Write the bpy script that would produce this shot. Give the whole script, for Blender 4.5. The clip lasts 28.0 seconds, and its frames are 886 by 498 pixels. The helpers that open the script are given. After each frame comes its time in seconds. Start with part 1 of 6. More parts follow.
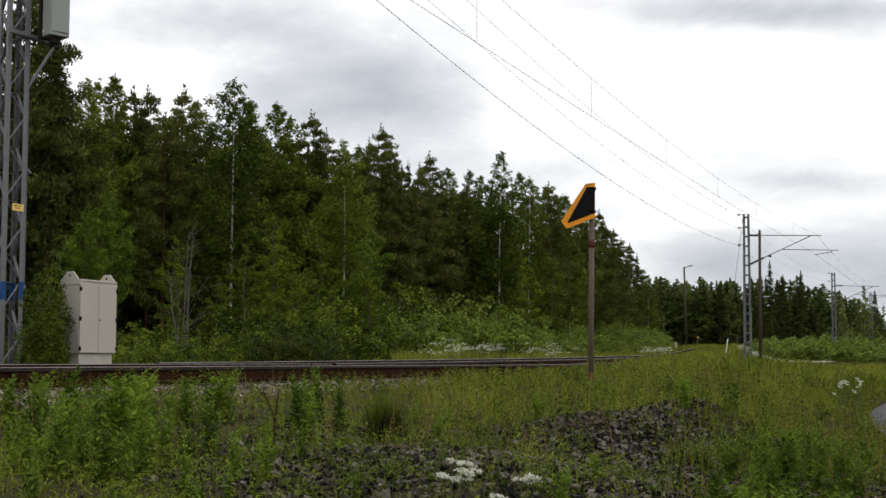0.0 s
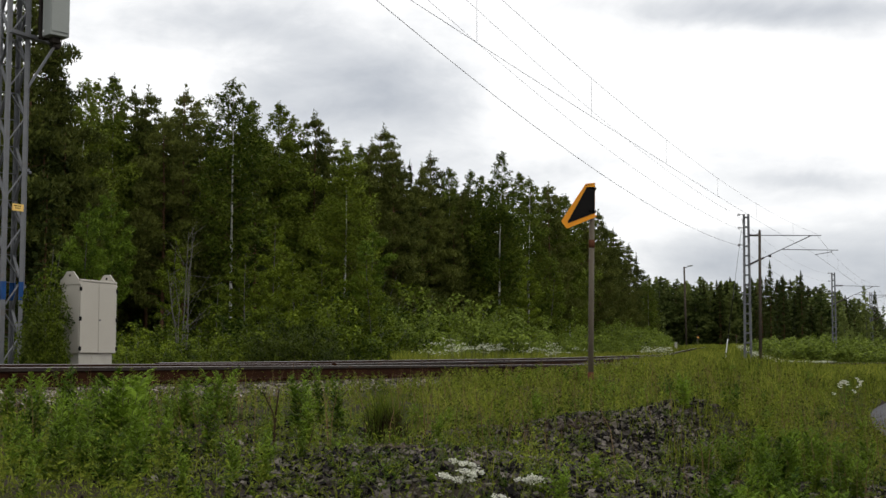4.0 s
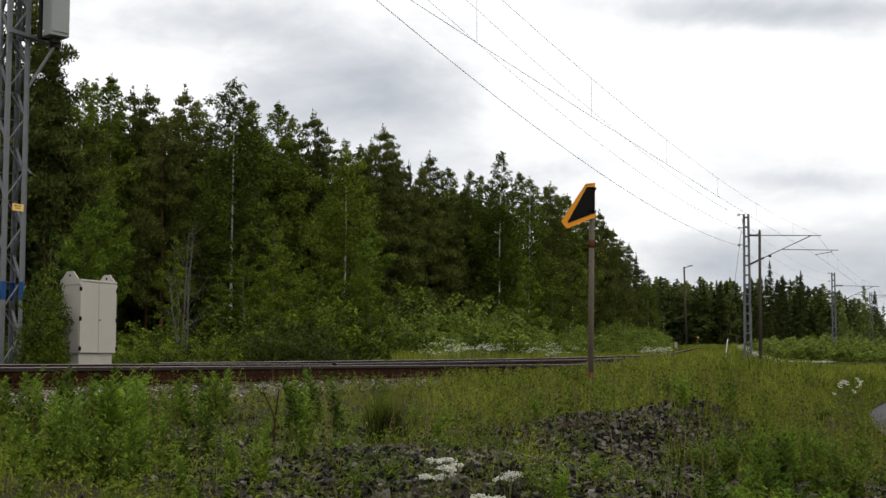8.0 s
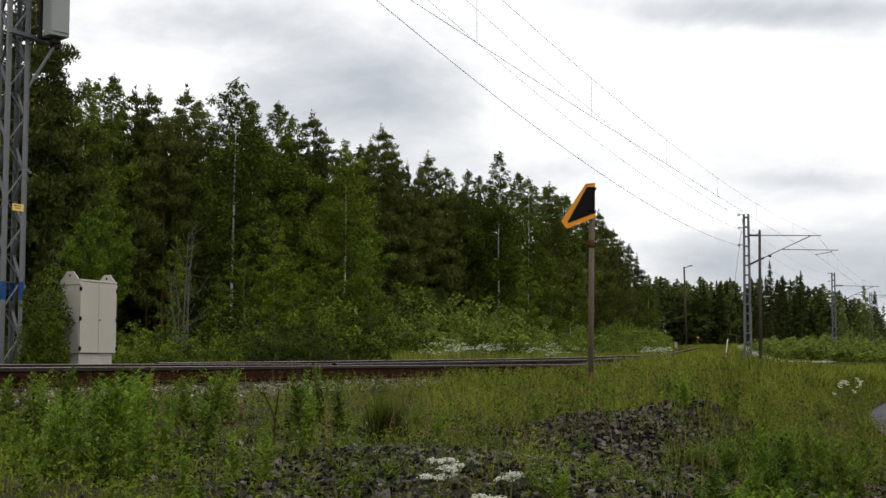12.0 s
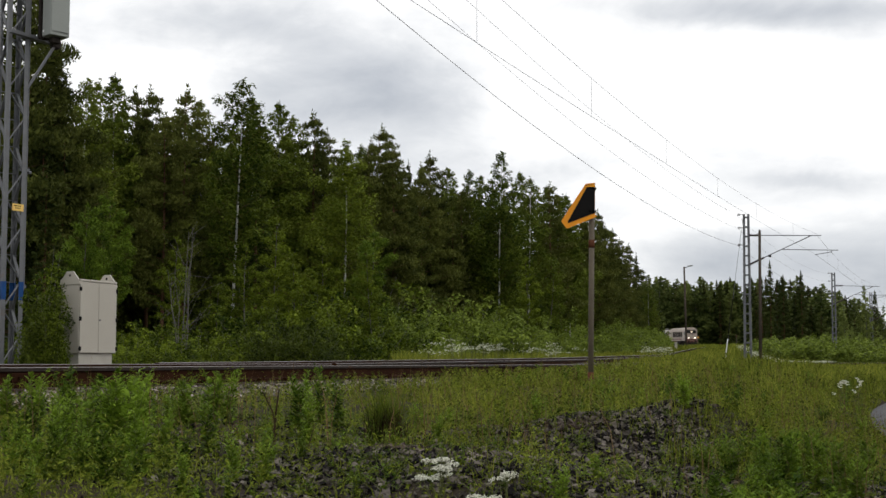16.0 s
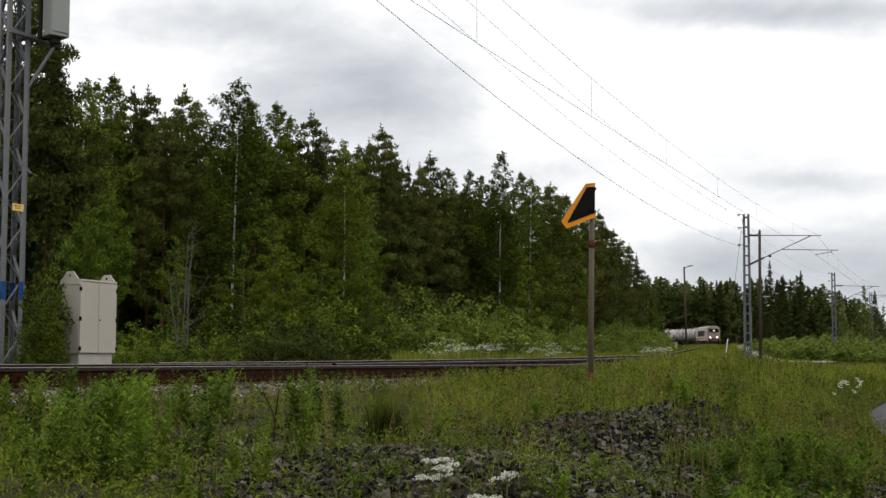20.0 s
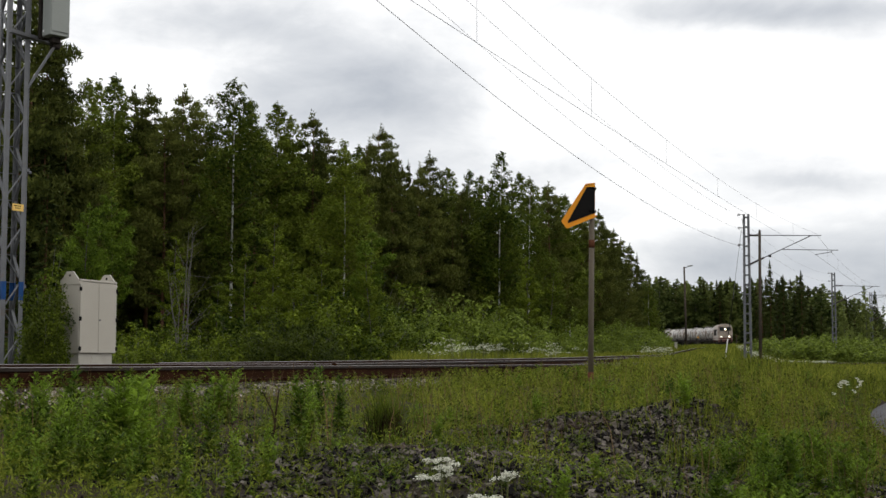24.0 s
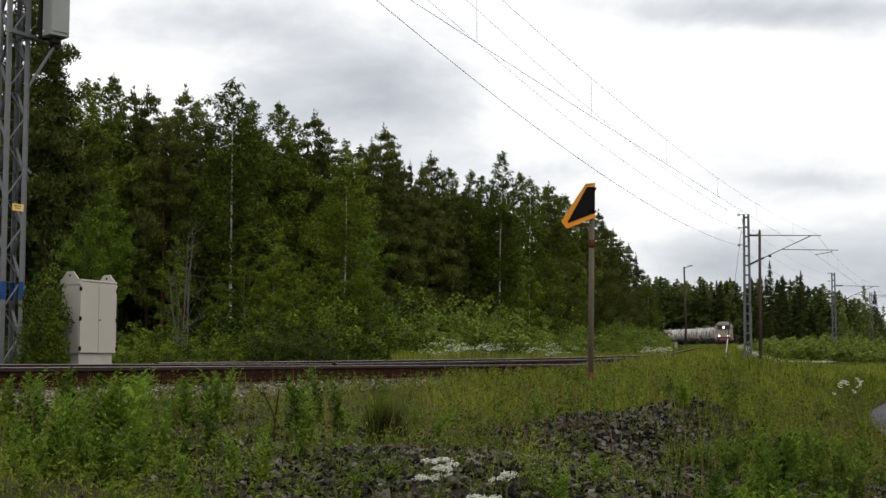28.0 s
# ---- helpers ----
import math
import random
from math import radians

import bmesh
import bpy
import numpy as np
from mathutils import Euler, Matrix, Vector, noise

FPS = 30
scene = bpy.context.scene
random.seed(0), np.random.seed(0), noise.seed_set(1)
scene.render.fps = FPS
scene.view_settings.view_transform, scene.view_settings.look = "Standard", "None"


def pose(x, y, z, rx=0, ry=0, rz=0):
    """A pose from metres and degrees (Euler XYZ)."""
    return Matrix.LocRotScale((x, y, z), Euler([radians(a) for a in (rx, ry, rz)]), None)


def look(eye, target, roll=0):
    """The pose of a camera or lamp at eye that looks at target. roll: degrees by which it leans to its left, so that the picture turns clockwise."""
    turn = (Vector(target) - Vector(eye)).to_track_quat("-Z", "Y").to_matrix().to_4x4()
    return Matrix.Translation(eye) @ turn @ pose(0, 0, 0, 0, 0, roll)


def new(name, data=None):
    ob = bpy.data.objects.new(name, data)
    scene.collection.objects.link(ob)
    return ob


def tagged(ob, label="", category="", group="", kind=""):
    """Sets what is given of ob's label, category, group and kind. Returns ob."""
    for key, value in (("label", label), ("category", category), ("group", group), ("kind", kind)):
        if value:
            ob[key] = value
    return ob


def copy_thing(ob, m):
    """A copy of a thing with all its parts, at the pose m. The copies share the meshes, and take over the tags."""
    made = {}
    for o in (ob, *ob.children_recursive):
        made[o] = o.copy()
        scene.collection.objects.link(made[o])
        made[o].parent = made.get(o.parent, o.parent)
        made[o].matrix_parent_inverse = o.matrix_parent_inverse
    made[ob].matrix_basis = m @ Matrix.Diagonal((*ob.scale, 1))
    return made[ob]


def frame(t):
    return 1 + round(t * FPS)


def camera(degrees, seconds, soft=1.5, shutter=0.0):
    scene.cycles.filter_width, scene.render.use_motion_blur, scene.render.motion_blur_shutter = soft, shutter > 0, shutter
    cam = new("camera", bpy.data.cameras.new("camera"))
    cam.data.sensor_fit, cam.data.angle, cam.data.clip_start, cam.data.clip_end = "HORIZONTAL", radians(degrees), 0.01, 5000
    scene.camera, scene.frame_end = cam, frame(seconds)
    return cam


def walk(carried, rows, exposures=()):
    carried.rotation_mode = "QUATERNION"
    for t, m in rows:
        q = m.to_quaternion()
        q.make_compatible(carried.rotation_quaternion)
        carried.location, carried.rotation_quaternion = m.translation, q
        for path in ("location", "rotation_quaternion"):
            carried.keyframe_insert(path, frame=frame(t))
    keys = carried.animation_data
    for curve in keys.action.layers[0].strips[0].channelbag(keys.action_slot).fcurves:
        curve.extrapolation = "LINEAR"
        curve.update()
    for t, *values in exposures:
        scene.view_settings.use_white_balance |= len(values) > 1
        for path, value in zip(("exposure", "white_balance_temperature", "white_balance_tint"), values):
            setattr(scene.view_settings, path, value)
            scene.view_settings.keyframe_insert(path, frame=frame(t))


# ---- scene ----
# the camera stands still on its tripod, at the height of the rail heads
TILT = math.atan(200.5 / 2200.0)
EYE = (0.0, 0.0, 0.045)
cam = camera(2 * math.degrees(math.atan(784 / 2200.0)), 28.0)
STAND = look(EYE, (0.0, 100.0, 0.045 + 100.0 * math.tan(TILT)))
walk(cam, [(0.0, STAND), (28.0, STAND)], [(0.0, 0.0), (28.0, 0.0)])

# ---- sky and sun: an overcast summer day ----
world = bpy.data.worlds.new("overcast_sky")
scene.world = world
world.use_nodes = True
wn, wl = world.node_tree.nodes, world.node_tree.links
wn.clear()


def wnode(kind, **values):
    n = wn.new(kind)
    for key, value in values.items():
        n.inputs[key].default_value = value
    return n


w_out = wn.new("ShaderNodeOutputWorld")
w_sky = wn.new("ShaderNodeTexSky")
w_sky.sky_type, w_sky.sun_disc = "NISHITA", False
w_sky.sun_elevation, w_sky.sun_rotation = radians(48), radians(115)
w_blue = wnode("ShaderNodeBackground", Strength=0.10)
w_co = wn.new("ShaderNodeTexCoord")
w_map = wn.new("ShaderNodeMapping")
w_map.inputs["Scale"].default_value = (3.0, 3.0, 6.5)
w_noise = wnode("ShaderNodeTexNoise", Scale=1.6, Detail=8.0, Roughness=0.55, Distortion=0.35)


def wmath(op, a, b=0.0, c=0.0):
    n = wn.new("ShaderNodeMath")
    n.operation = op
    for i, v in enumerate((a, b, c)):
        if isinstance(v, (int, float)):
            n.inputs[i].default_value = v
        else:
            wl.new(v, n.inputs[i])
    return n.outputs[0]


# grey undersides of the clouds: bearing and elevation of the middle, half sizes, depth of grey
CLOUDS = [(-0.075, 0.222, 0.095, 0.026, 0.34), (-0.02, 0.205, 0.060, 0.018, 0.18), (-0.13, 0.275, 0.12, 0.022, 0.18), (0.30, 0.290, 0.15, 0.014, 0.42), (0.33, 0.105, 0.085, 0.020, 0.26),
          (0.29, 0.145, 0.060, 0.008, 0.18), (0.04, 0.165, 0.10, 0.026, 0.22), (-0.27, 0.285, 0.08, 0.018, 0.06), (-0.26, 0.22, 0.07, 0.035, -0.28), (0.11, 0.215, 0.06, 0.035, -0.15), (0.22, 0.085, 0.06, 0.018, 0.24),
          (0.36, 0.062, 0.15, 0.026, 0.46), (0.25, 0.112, 0.05, 0.010, -0.16), (-0.14, 0.185, 0.06, 0.02, 0.12)]
w_warp = wnode("ShaderNodeTexNoise", Scale=9.0, Detail=5.0, Roughness=0.6)
w_sep = wn.new("ShaderNodeSeparateXYZ")
wl.new(w_co.outputs["Generated"], w_sep.inputs[0])
wl.new(w_co.outputs["Generated"], w_warp.inputs["Vector"])
w_ahead = wmath("MAXIMUM", w_sep.outputs["Y"], 0.05)
w_shift = wmath("MULTIPLY", wmath("SUBTRACT", w_warp.outputs["Fac"], 0.5), 0.07)
w_u = wmath("ADD", wmath("DIVIDE", w_sep.outputs["X"], w_ahead), wmath("MULTIPLY", w_shift, 1.3))
w_v = wmath("ADD", wmath("DIVIDE", w_sep.outputs["Z"], w_ahead), wmath("MULTIPLY", w_shift, 0.5))
w_fine = wnode("ShaderNodeTexNoise", Scale=4.2, Detail=7.0, Roughness=0.6, Distortion=0.5)
wl.new(w_map.outputs[0], w_fine.inputs["Vector"])
w_grey = wmath("ADD", wmath("MULTIPLY", wmath("SUBTRACT", w_noise.outputs["Fac"], 0.50), -0.85), wmath("MULTIPLY", wmath("SUBTRACT", w_fine.outputs["Fac"], 0.47), 0.36))
for cu, cv, su, sv, dep in CLOUDS:
    qu = wmath("DIVIDE", wmath("SUBTRACT", w_u, cu), su)
    qv = wmath("DIVIDE", wmath("SUBTRACT", w_v, cv), sv)
    rr = wmath("ADD", wmath("MULTIPLY", qu, qu), wmath("MULTIPLY", qv, qv))
    w_grey = wmath("ADD", w_grey, wmath("MULTIPLY", wmath("POWER", 2.718, wmath("MULTIPLY", rr, -0.8)), dep))
w_ramp = wn.new("ShaderNodeValToRGB")
w_ramp.color_ramp.elements[0].position, w_ramp.color_ramp.elements[0].color = 0.0, (1.12, 1.12, 1.12, 1)
w_ramp.color_ramp.elements[1].position, w_ramp.color_ramp.elements[1].color = 0.6, (0.44, 0.475, 0.535, 1)
w_mid = w_ramp.color_ramp.elements.new(0.22)
w_mid.color = (0.79, 0.81, 0.84, 1)
w_cloud = wnode("ShaderNodeBackground", Strength=1.0)
w_mix = wnode("ShaderNodeMixShader", Fac=0.94)
wl.new(w_sky.outputs[0], w_blue.inputs["Color"])
wl.new(w_co.outputs["Generated"], w_map.inputs["Vector"])
wl.new(w_map.outputs[0], w_noise.inputs["Vector"])
wl.new(w_grey, w_ramp.inputs["Fac"])
wl.new(w_ramp.outputs[0], w_cloud.inputs["Color"])
wl.new(w_blue.outputs[0], w_mix.inputs[1])
wl.new(w_cloud.outputs[0], w_mix.inputs[2])
wl.new(w_mix.outputs[0], w_out.inputs["Surface"])
sun_data = bpy.data.lights.new("sun", "SUN")
sun_data.energy, sun_data.angle, sun_data.color = 0.75, radians(35), (1.0, 0.96, 0.9)
sun = new("sun", sun_data)
sun.matrix_basis = look((0, 0, 50), (-45 * math.sin(radians(115)), -45 * math.cos(radians(115)), 0))

# ---- materials ----


def material(name, dark, light, rough=0.8, scale=6.0, metal=0.0, bump=0.15, fine=60.0, island=0.0, obj=0.0,
             clear=0.0, glow=0.0, spots=None, spot_scale=3.0, spot_at=0.6, vary=0.9):
    """Colour between dark and light by noise at two scales; island and obj: how much single pieces and things differ;
    clear: the share of light that passes through a leaf; spots: the colour of stains."""
    m = bpy.data.materials.new(name)
    m.use_nodes = True
    n, l = m.node_tree.nodes, m.node_tree.links
    b = n["Principled BSDF"]
    co = n.new("ShaderNodeTexCoord")
    big = n.new("ShaderNodeTexNoise")
    big.inputs["Scale"].default_value, big.inputs["Detail"].default_value = scale, 4
    small = n.new("ShaderNodeTexNoise")
    small.inputs["Scale"].default_value, small.inputs["Detail"].default_value = fine, 3
    l.new(co.outputs["Object"], big.inputs["Vector"])
    l.new(co.outputs["Object"], small.inputs["Vector"])

    def calc(op, a, c):
        q = n.new("ShaderNodeMath")
        q.operation = op
        for i, v in enumerate((a, c)):
            if isinstance(v, float):
                q.inputs[i].default_value = v
            else:
                l.new(v, q.inputs[i])
        return q.outputs[0]

    fac = calc("ADD", calc("MULTIPLY", big.outputs["Fac"], vary), calc("MULTIPLY", small.outputs["Fac"], 0.5))
    fac = calc("SUBTRACT", fac, 0.5 * vary - 0.25)
    if island:
        g = n.new("ShaderNodeNewGeometry")
        fac = calc("ADD", fac, calc("MULTIPLY", calc("SUBTRACT", g.outputs["Random Per Island"], 0.5), island * 2))
    if obj:
        o = n.new("ShaderNodeObjectInfo")
        fac = calc("ADD", fac, calc("MULTIPLY", calc("SUBTRACT", o.outputs["Random"], 0.5), obj * 2))
    mix = n.new("ShaderNodeMix")
    mix.data_type, mix.clamp_factor = "RGBA", True
    l.new(fac, mix.inputs["Factor"])
    mix.inputs["A"].default_value, mix.inputs["B"].default_value = (*dark, 1), (*light, 1)
    colour = mix.outputs["Result"]
    if spots:
        sp = n.new("ShaderNodeTexNoise")
        sp.inputs["Scale"].default_value, sp.inputs["Detail"].default_value = spot_scale, 6
        l.new(co.outputs["Object"], sp.inputs["Vector"])
        r = n.new("ShaderNodeMapRange")
        r.inputs["From Min"].default_value, r.inputs["From Max"].default_value = spot_at, spot_at + 0.08
        l.new(sp.outputs["Fac"], r.inputs["Value"])
        mx = n.new("ShaderNodeMix")
        mx.data_type = "RGBA"
        l.new(r.outputs[0], mx.inputs["Factor"])
        l.new(colour, mx.inputs["A"])
        mx.inputs["B"].default_value = (*spots, 1)
        colour = mx.outputs["Result"]
    l.new(colour, b.inputs["Base Color"])
    b.inputs["Roughness"].default_value, b.inputs["Metallic"].default_value = rough, metal
    b.inputs["Specular IOR Level"].default_value = 0.06 if rough >= 0.8 else 0.3
    if bump:
        bp = n.new("ShaderNodeBump")
        bp.inputs["Strength"].default_value, bp.inputs["Distance"].default_value = bump, 0.02
        l.new(small.outputs["Fac"], bp.inputs["Height"])
        l.new(bp.outputs[0], b.inputs["Normal"])
    if clear:
        b.inputs["Specular IOR Level"].default_value = 0.05 if rough > 0.55 else 0.2
        tr = n.new("ShaderNodeBsdfTranslucent")
        l.new(colour, tr.inputs["Color"])
        ms = n.new("ShaderNodeMixShader")
        ms.inputs[0].default_value = clear
        l.new(b.outputs[0], ms.inputs[1])
        l.new(tr.outputs[0], ms.inputs[2])
        l.new(ms.outputs[0], n["Material Output"].inputs["Surface"])
    if glow:
        b.inputs["Emission Color"].default_value, b.inputs["Emission Strength"].default_value = (*light, 1), glow
    return m


SOIL = material("soil_and_grit", (0.012, 0.009, 0.006), (0.050, 0.040, 0.027), 0.95, 1.5, bump=0.6, fine=30, spots=(0.035, 0.05, 0.008), spot_scale=0.9, spot_at=0.5)
STONE = material("crushed_stone", (0.007, 0.006, 0.006), (0.215, 0.188, 0.160), 0.8, 9, bump=0.4, island=0.62, obj=0.55, spots=(0.085, 0.058, 0.045), spot_scale=1.1, spot_at=0.60)
ASPHALT = material("asphalt", (0.085, 0.083, 0.088), (0.13, 0.128, 0.134), 0.9, 2, bump=0.5, fine=150)
RAIL_SIDE = material("rusty_rail_steel", (0.008, 0.0032, 0.0014), (0.040, 0.0145, 0.006), 0.9, 5, metal=0.0, bump=0.3)
RAIL_HEAD = material("worn_rail_head", (0.20, 0.18, 0.175), (0.34, 0.315, 0.31), 0.38, 3, metal=0.75, bump=0.1)
HEAD_SIDE = material("brown_rail_head_side", (0.012, 0.006, 0.004), (0.036, 0.018, 0.011), 0.85, 6, metal=0.0, bump=0.15)
GREY_SIDE = material("greyed_rail_head_side", (0.014, 0.011, 0.009), (0.042, 0.034, 0.029), 0.8, 6, metal=0.0, bump=0.15, spots=(0.05, 0.026, 0.016), spot_scale=2.5, spot_at=0.58)
DULL_HEAD = material("dull_rail_head", (0.15, 0.135, 0.125), (0.28, 0.26, 0.245), 0.5, 3, metal=0.4, bump=0.1)
CREOSOTE = material("creosoted_wood", (0.02, 0.014, 0.01), (0.07, 0.05, 0.035), 0.9, 4, bump=0.5, obj=0.3)
GALV = material("galvanised_steel", (0.085, 0.087, 0.092), (0.17, 0.174, 0.182), 0.55, 7, metal=0.3, bump=0.1, spots=(0.13, 0.12, 0.115), spot_scale=8)
GREY_PAINT = material("grey_box_paint", (0.20, 0.215, 0.20), (0.27, 0.285, 0.265), 0.5, 2, bump=0.06)
CREAM = material("cream_cabinet_paint", (0.33, 0.305, 0.26), (0.42, 0.39, 0.335), 0.5, 1.6, bump=0.05, spots=(0.36, 0.33, 0.27), spot_scale=5, spot_at=0.66)
PLINTH = material("concrete_plinth", (0.30, 0.28, 0.24), (0.45, 0.43, 0.38), 0.9, 5, bump=0.3)
BLACK = material("black_enamel", (0.006, 0.006, 0.006), (0.014, 0.013, 0.012), 0.85, 6, bump=0.03)
ORANGE = material("orange_enamel", (0.70, 0.25, 0.004), (0.82, 0.33, 0.006), 0.45, 5, bump=0.03)
YELLOW = material("yellow_sign_paint", (0.68, 0.42, 0.10), (0.80, 0.55, 0.16), 0.5, 12, bump=0.03)
BLUE = material("blue_band_paint", (0.003, 0.034, 0.125), (0.006, 0.055, 0.185), 0.75, 9, bump=0.05)
POST_GREY = material("weathered_post_steel", (0.060, 0.048, 0.032), (0.118, 0.096, 0.068), 0.7, 6, metal=0.1, bump=0.15)
RUST = material("rust", (0.055, 0.022, 0.013), (0.125, 0.05, 0.026), 0.9, 14, bump=0.3)
OLD_WOOD = material("old_pole_wood", (0.035, 0.027, 0.02), (0.10, 0.08, 0.065), 0.9, 5, bump=0.4)
WIRE = material("dull_copper_wire", (0.10, 0.102, 0.105), (0.17, 0.17, 0.175), 0.6, 5, metal=0.3, bump=0)
CERAMIC = material("brown_ceramic", (0.03, 0.02, 0.018), (0.06, 0.04, 0.035), 0.25, 5, bump=0)
WHITE = material("white_paint", (0.62, 0.62, 0.60), (0.80, 0.80, 0.78), 0.5, 5, bump=0.05)
LOCO_GREY = material("off_white_locomotive_paint", (0.27, 0.215, 0.17), (0.42, 0.36, 0.30), 0.45, 1.5, bump=0.04, spots=(0.20, 0.15, 0.12), spot_scale=1.6, spot_at=0.52)
LOCO_RED = material("red_locomotive_paint", (0.10, 0.038, 0.028), (0.165, 0.06, 0.045), 0.45, 1.5, bump=0.04)
GLASS_DARK = material("dark_cab_glass", (0.01, 0.011, 0.012), (0.02, 0.022, 0.022), 0.08, 3, bump=0)
UNDER = material("sooty_and_shaded_steel", (0.012, 0.011, 0.010), (0.05, 0.042, 0.036), 0.85, 3, bump=0.2)
TANK = material("weathered_silver_tank", (0.34, 0.32, 0.295), (0.66, 0.64, 0.61), 0.5, 1.2, metal=0.2, bump=0.05, spots=(0.20, 0.15, 0.115), spot_scale=0.9, spot_at=0.50)
LAMP = material("lit_headlamp", (1.0, 0.86, 0.66), (1.0, 0.9, 0.74), 0.3, 1, bump=0, glow=4.0)
TOP_LAMP = material("lit_top_lamp", (1.0, 0.74, 0.46), (1.0, 0.82, 0.58), 0.3, 1, bump=0, glow=6.0)
BIRCH_BARK = material("birch_bark", (0.35, 0.34, 0.31), (0.68, 0.67, 0.63), 0.8, 3, bump=0.2, spots=(0.03, 0.028, 0.025), spot_scale=7, spot_at=0.56)
PINE_BARK = material("pine_bark", (0.05, 0.03, 0.02), (0.17, 0.09, 0.05), 0.95, 4, bump=0.5)
GREY_BARK = material("grey_bark", (0.065, 0.062, 0.055), (0.18, 0.17, 0.155), 0.9, 5, bump=0.3)
# birch, bush and pine: wide vary paints clump light and shade into colour
BIRCH_LEAF = material("birch_leaves", (0.028, 0.048, 0.005), (0.172, 0.212, 0.026), 0.6, 0.7, bump=0, fine=3, island=0.3, obj=0.25, clear=0.32, vary=1.5)
# bush leaves once more, lightened: their brightness is painted into the colour
LIT_BUSH_LEAF = material("lit_bush_leaves", (0.050, 0.075, 0.010), (0.240, 0.308, 0.048), 0.6, 0.7, bump=0, fine=3, island=0.35, obj=0.2, clear=0.34)
YOUNG_LEAF = material("young_birch_leaves", (0.046, 0.074, 0.006), (0.215, 0.262, 0.030), 0.6, 0.7, bump=0, fine=3, island=0.3, clear=0.36, vary=1.4)
# mixed greens made lighter and bluer: sunlight and distance haze put into the colour
FAR_LEAF = material("far_mixed_hazed_leaves", (0.046, 0.066, 0.016), (0.190, 0.225, 0.060), 0.65, 0.5, bump=0, fine=2, island=0.25, obj=0.45, clear=0.35, vary=1.2)
ROWAN_LEAF = material("rowan_leaves", (0.018, 0.042, 0.003), (0.140, 0.205, 0.020), 0.6, 0.9, bump=0, fine=4, island=0.35, obj=0.2, clear=0.26, vary=1.8)
ALDER_LEAF = material("dark_alder_leaves", (0.010, 0.018, 0.002), (0.085, 0.110, 0.012), 0.6, 0.9, bump=0, fine=4, island=0.35, obj=0.2, clear=0.2, vary=1.8)
BUSH_LEAF = material("bush_leaves", (0.018, 0.034, 0.003), (0.165, 0.212, 0.018), 0.6, 0.9, bump=0, fine=4, island=0.35, obj=0.25, clear=0.24, vary=2.4)
PINE_LEAF = material("pine_needles", (0.023, 0.032, 0.006), (0.124, 0.138, 0.029), 0.7, 0.6, bump=0, fine=3, island=0.28, obj=0.25, clear=0.3, vary=1.4)
SPRUCE_LEAF = material("spruce_needles", (0.013, 0.023, 0.005), (0.064, 0.078, 0.017), 0.7, 0.6, bump=0, fine=3, island=0.28, obj=0.2, clear=0.2)
GRASS = material("meadow_grass", (0.050, 0.070, 0.006), (0.262, 0.284, 0.040), 0.65, 0.9, bump=0, fine=5, island=0.4, clear=0.35, vary=2.6)
DRY_GRASS = material("dry_stalks", (0.085, 0.050, 0.024), (0.22, 0.145, 0.07), 0.8, 2, bump=0, island=0.3)
WEED = material("weed_leaves", (0.015, 0.038, 0.002), (0.210, 0.318, 0.031), 0.58, 2.0, bump=0, fine=8, island=0.36, obj=0.32, clear=0.3)
HERB_LEAF = material("low_herb_leaves", (0.020, 0.034, 0.003), (0.205, 0.245, 0.028), 0.6, 1.6, bump=0, fine=6, island=0.45, clear=0.3, vary=2.2)
STALK = material("green_stalks", (0.04, 0.055, 0.01), (0.11, 0.115, 0.03), 0.7, 8, bump=0)
PALE_STONE = material("pale_ballast_stone", (0.030, 0.025, 0.022), (0.34, 0.30, 0.265), 0.8, 9, bump=0.4, island=0.6)
TWIG = material("dead_twig", (0.014, 0.009, 0.006), (0.060, 0.038, 0.022), 0.9, 10, bump=0.2)
FAR_PETAL = material("creamy_umbels", (0.40, 0.43, 0.27), (0.72, 0.73, 0.60), 0.8, 8, bump=0, island=0.3, clear=0.2)
PETAL = material("white_umbels", (0.55, 0.55, 0.44), (0.80, 0.80, 0.72), 0.8, 20, bump=0, island=0.25, clear=0.2)

# ---- tools for building ----


def mesh_of(name, verts, faces, mats, smooth=False, index=None):
    me = bpy.data.meshes.new(name)
    me.from_pydata(verts if isinstance(verts, list) else verts.tolist(), [], faces if isinstance(faces, list) else faces.tolist())
    for m in (mats if isinstance(mats, (list, tuple)) else [mats]):
        me.materials.append(m)
    if index is not None:
        me.polygons.foreach_set("material_index", np.asarray(index, dtype=np.int32))
    if smooth:
        me.polygons.foreach_set("use_smooth", np.ones(len(me.polygons), dtype=bool))
    me.update()
    return me


def part(name, bm, mat, parent, label="", smooth=False):
    """Links a bmesh (or a finished mesh) as one part under a thing or a part."""
    if isinstance(bm, bpy.types.Mesh):
        me = bm
    else:
        me = bpy.data.meshes.new(name)
        bm.normal_update()
        bm.to_mesh(me)
        bm.free()
        me.materials.append(mat)
        if smooth:
            me.polygons.foreach_set("use_smooth", np.ones(len(me.polygons), dtype=bool))
    ob = new(name, me)
    ob.parent = parent
    return tagged(ob, label)


def thing(name, m, label, category, group="", kind=""):
    ob = new(name)
    ob.empty_display_size = 0.2
    ob.matrix_basis = m
    return tagged(ob, label, category, group, kind)


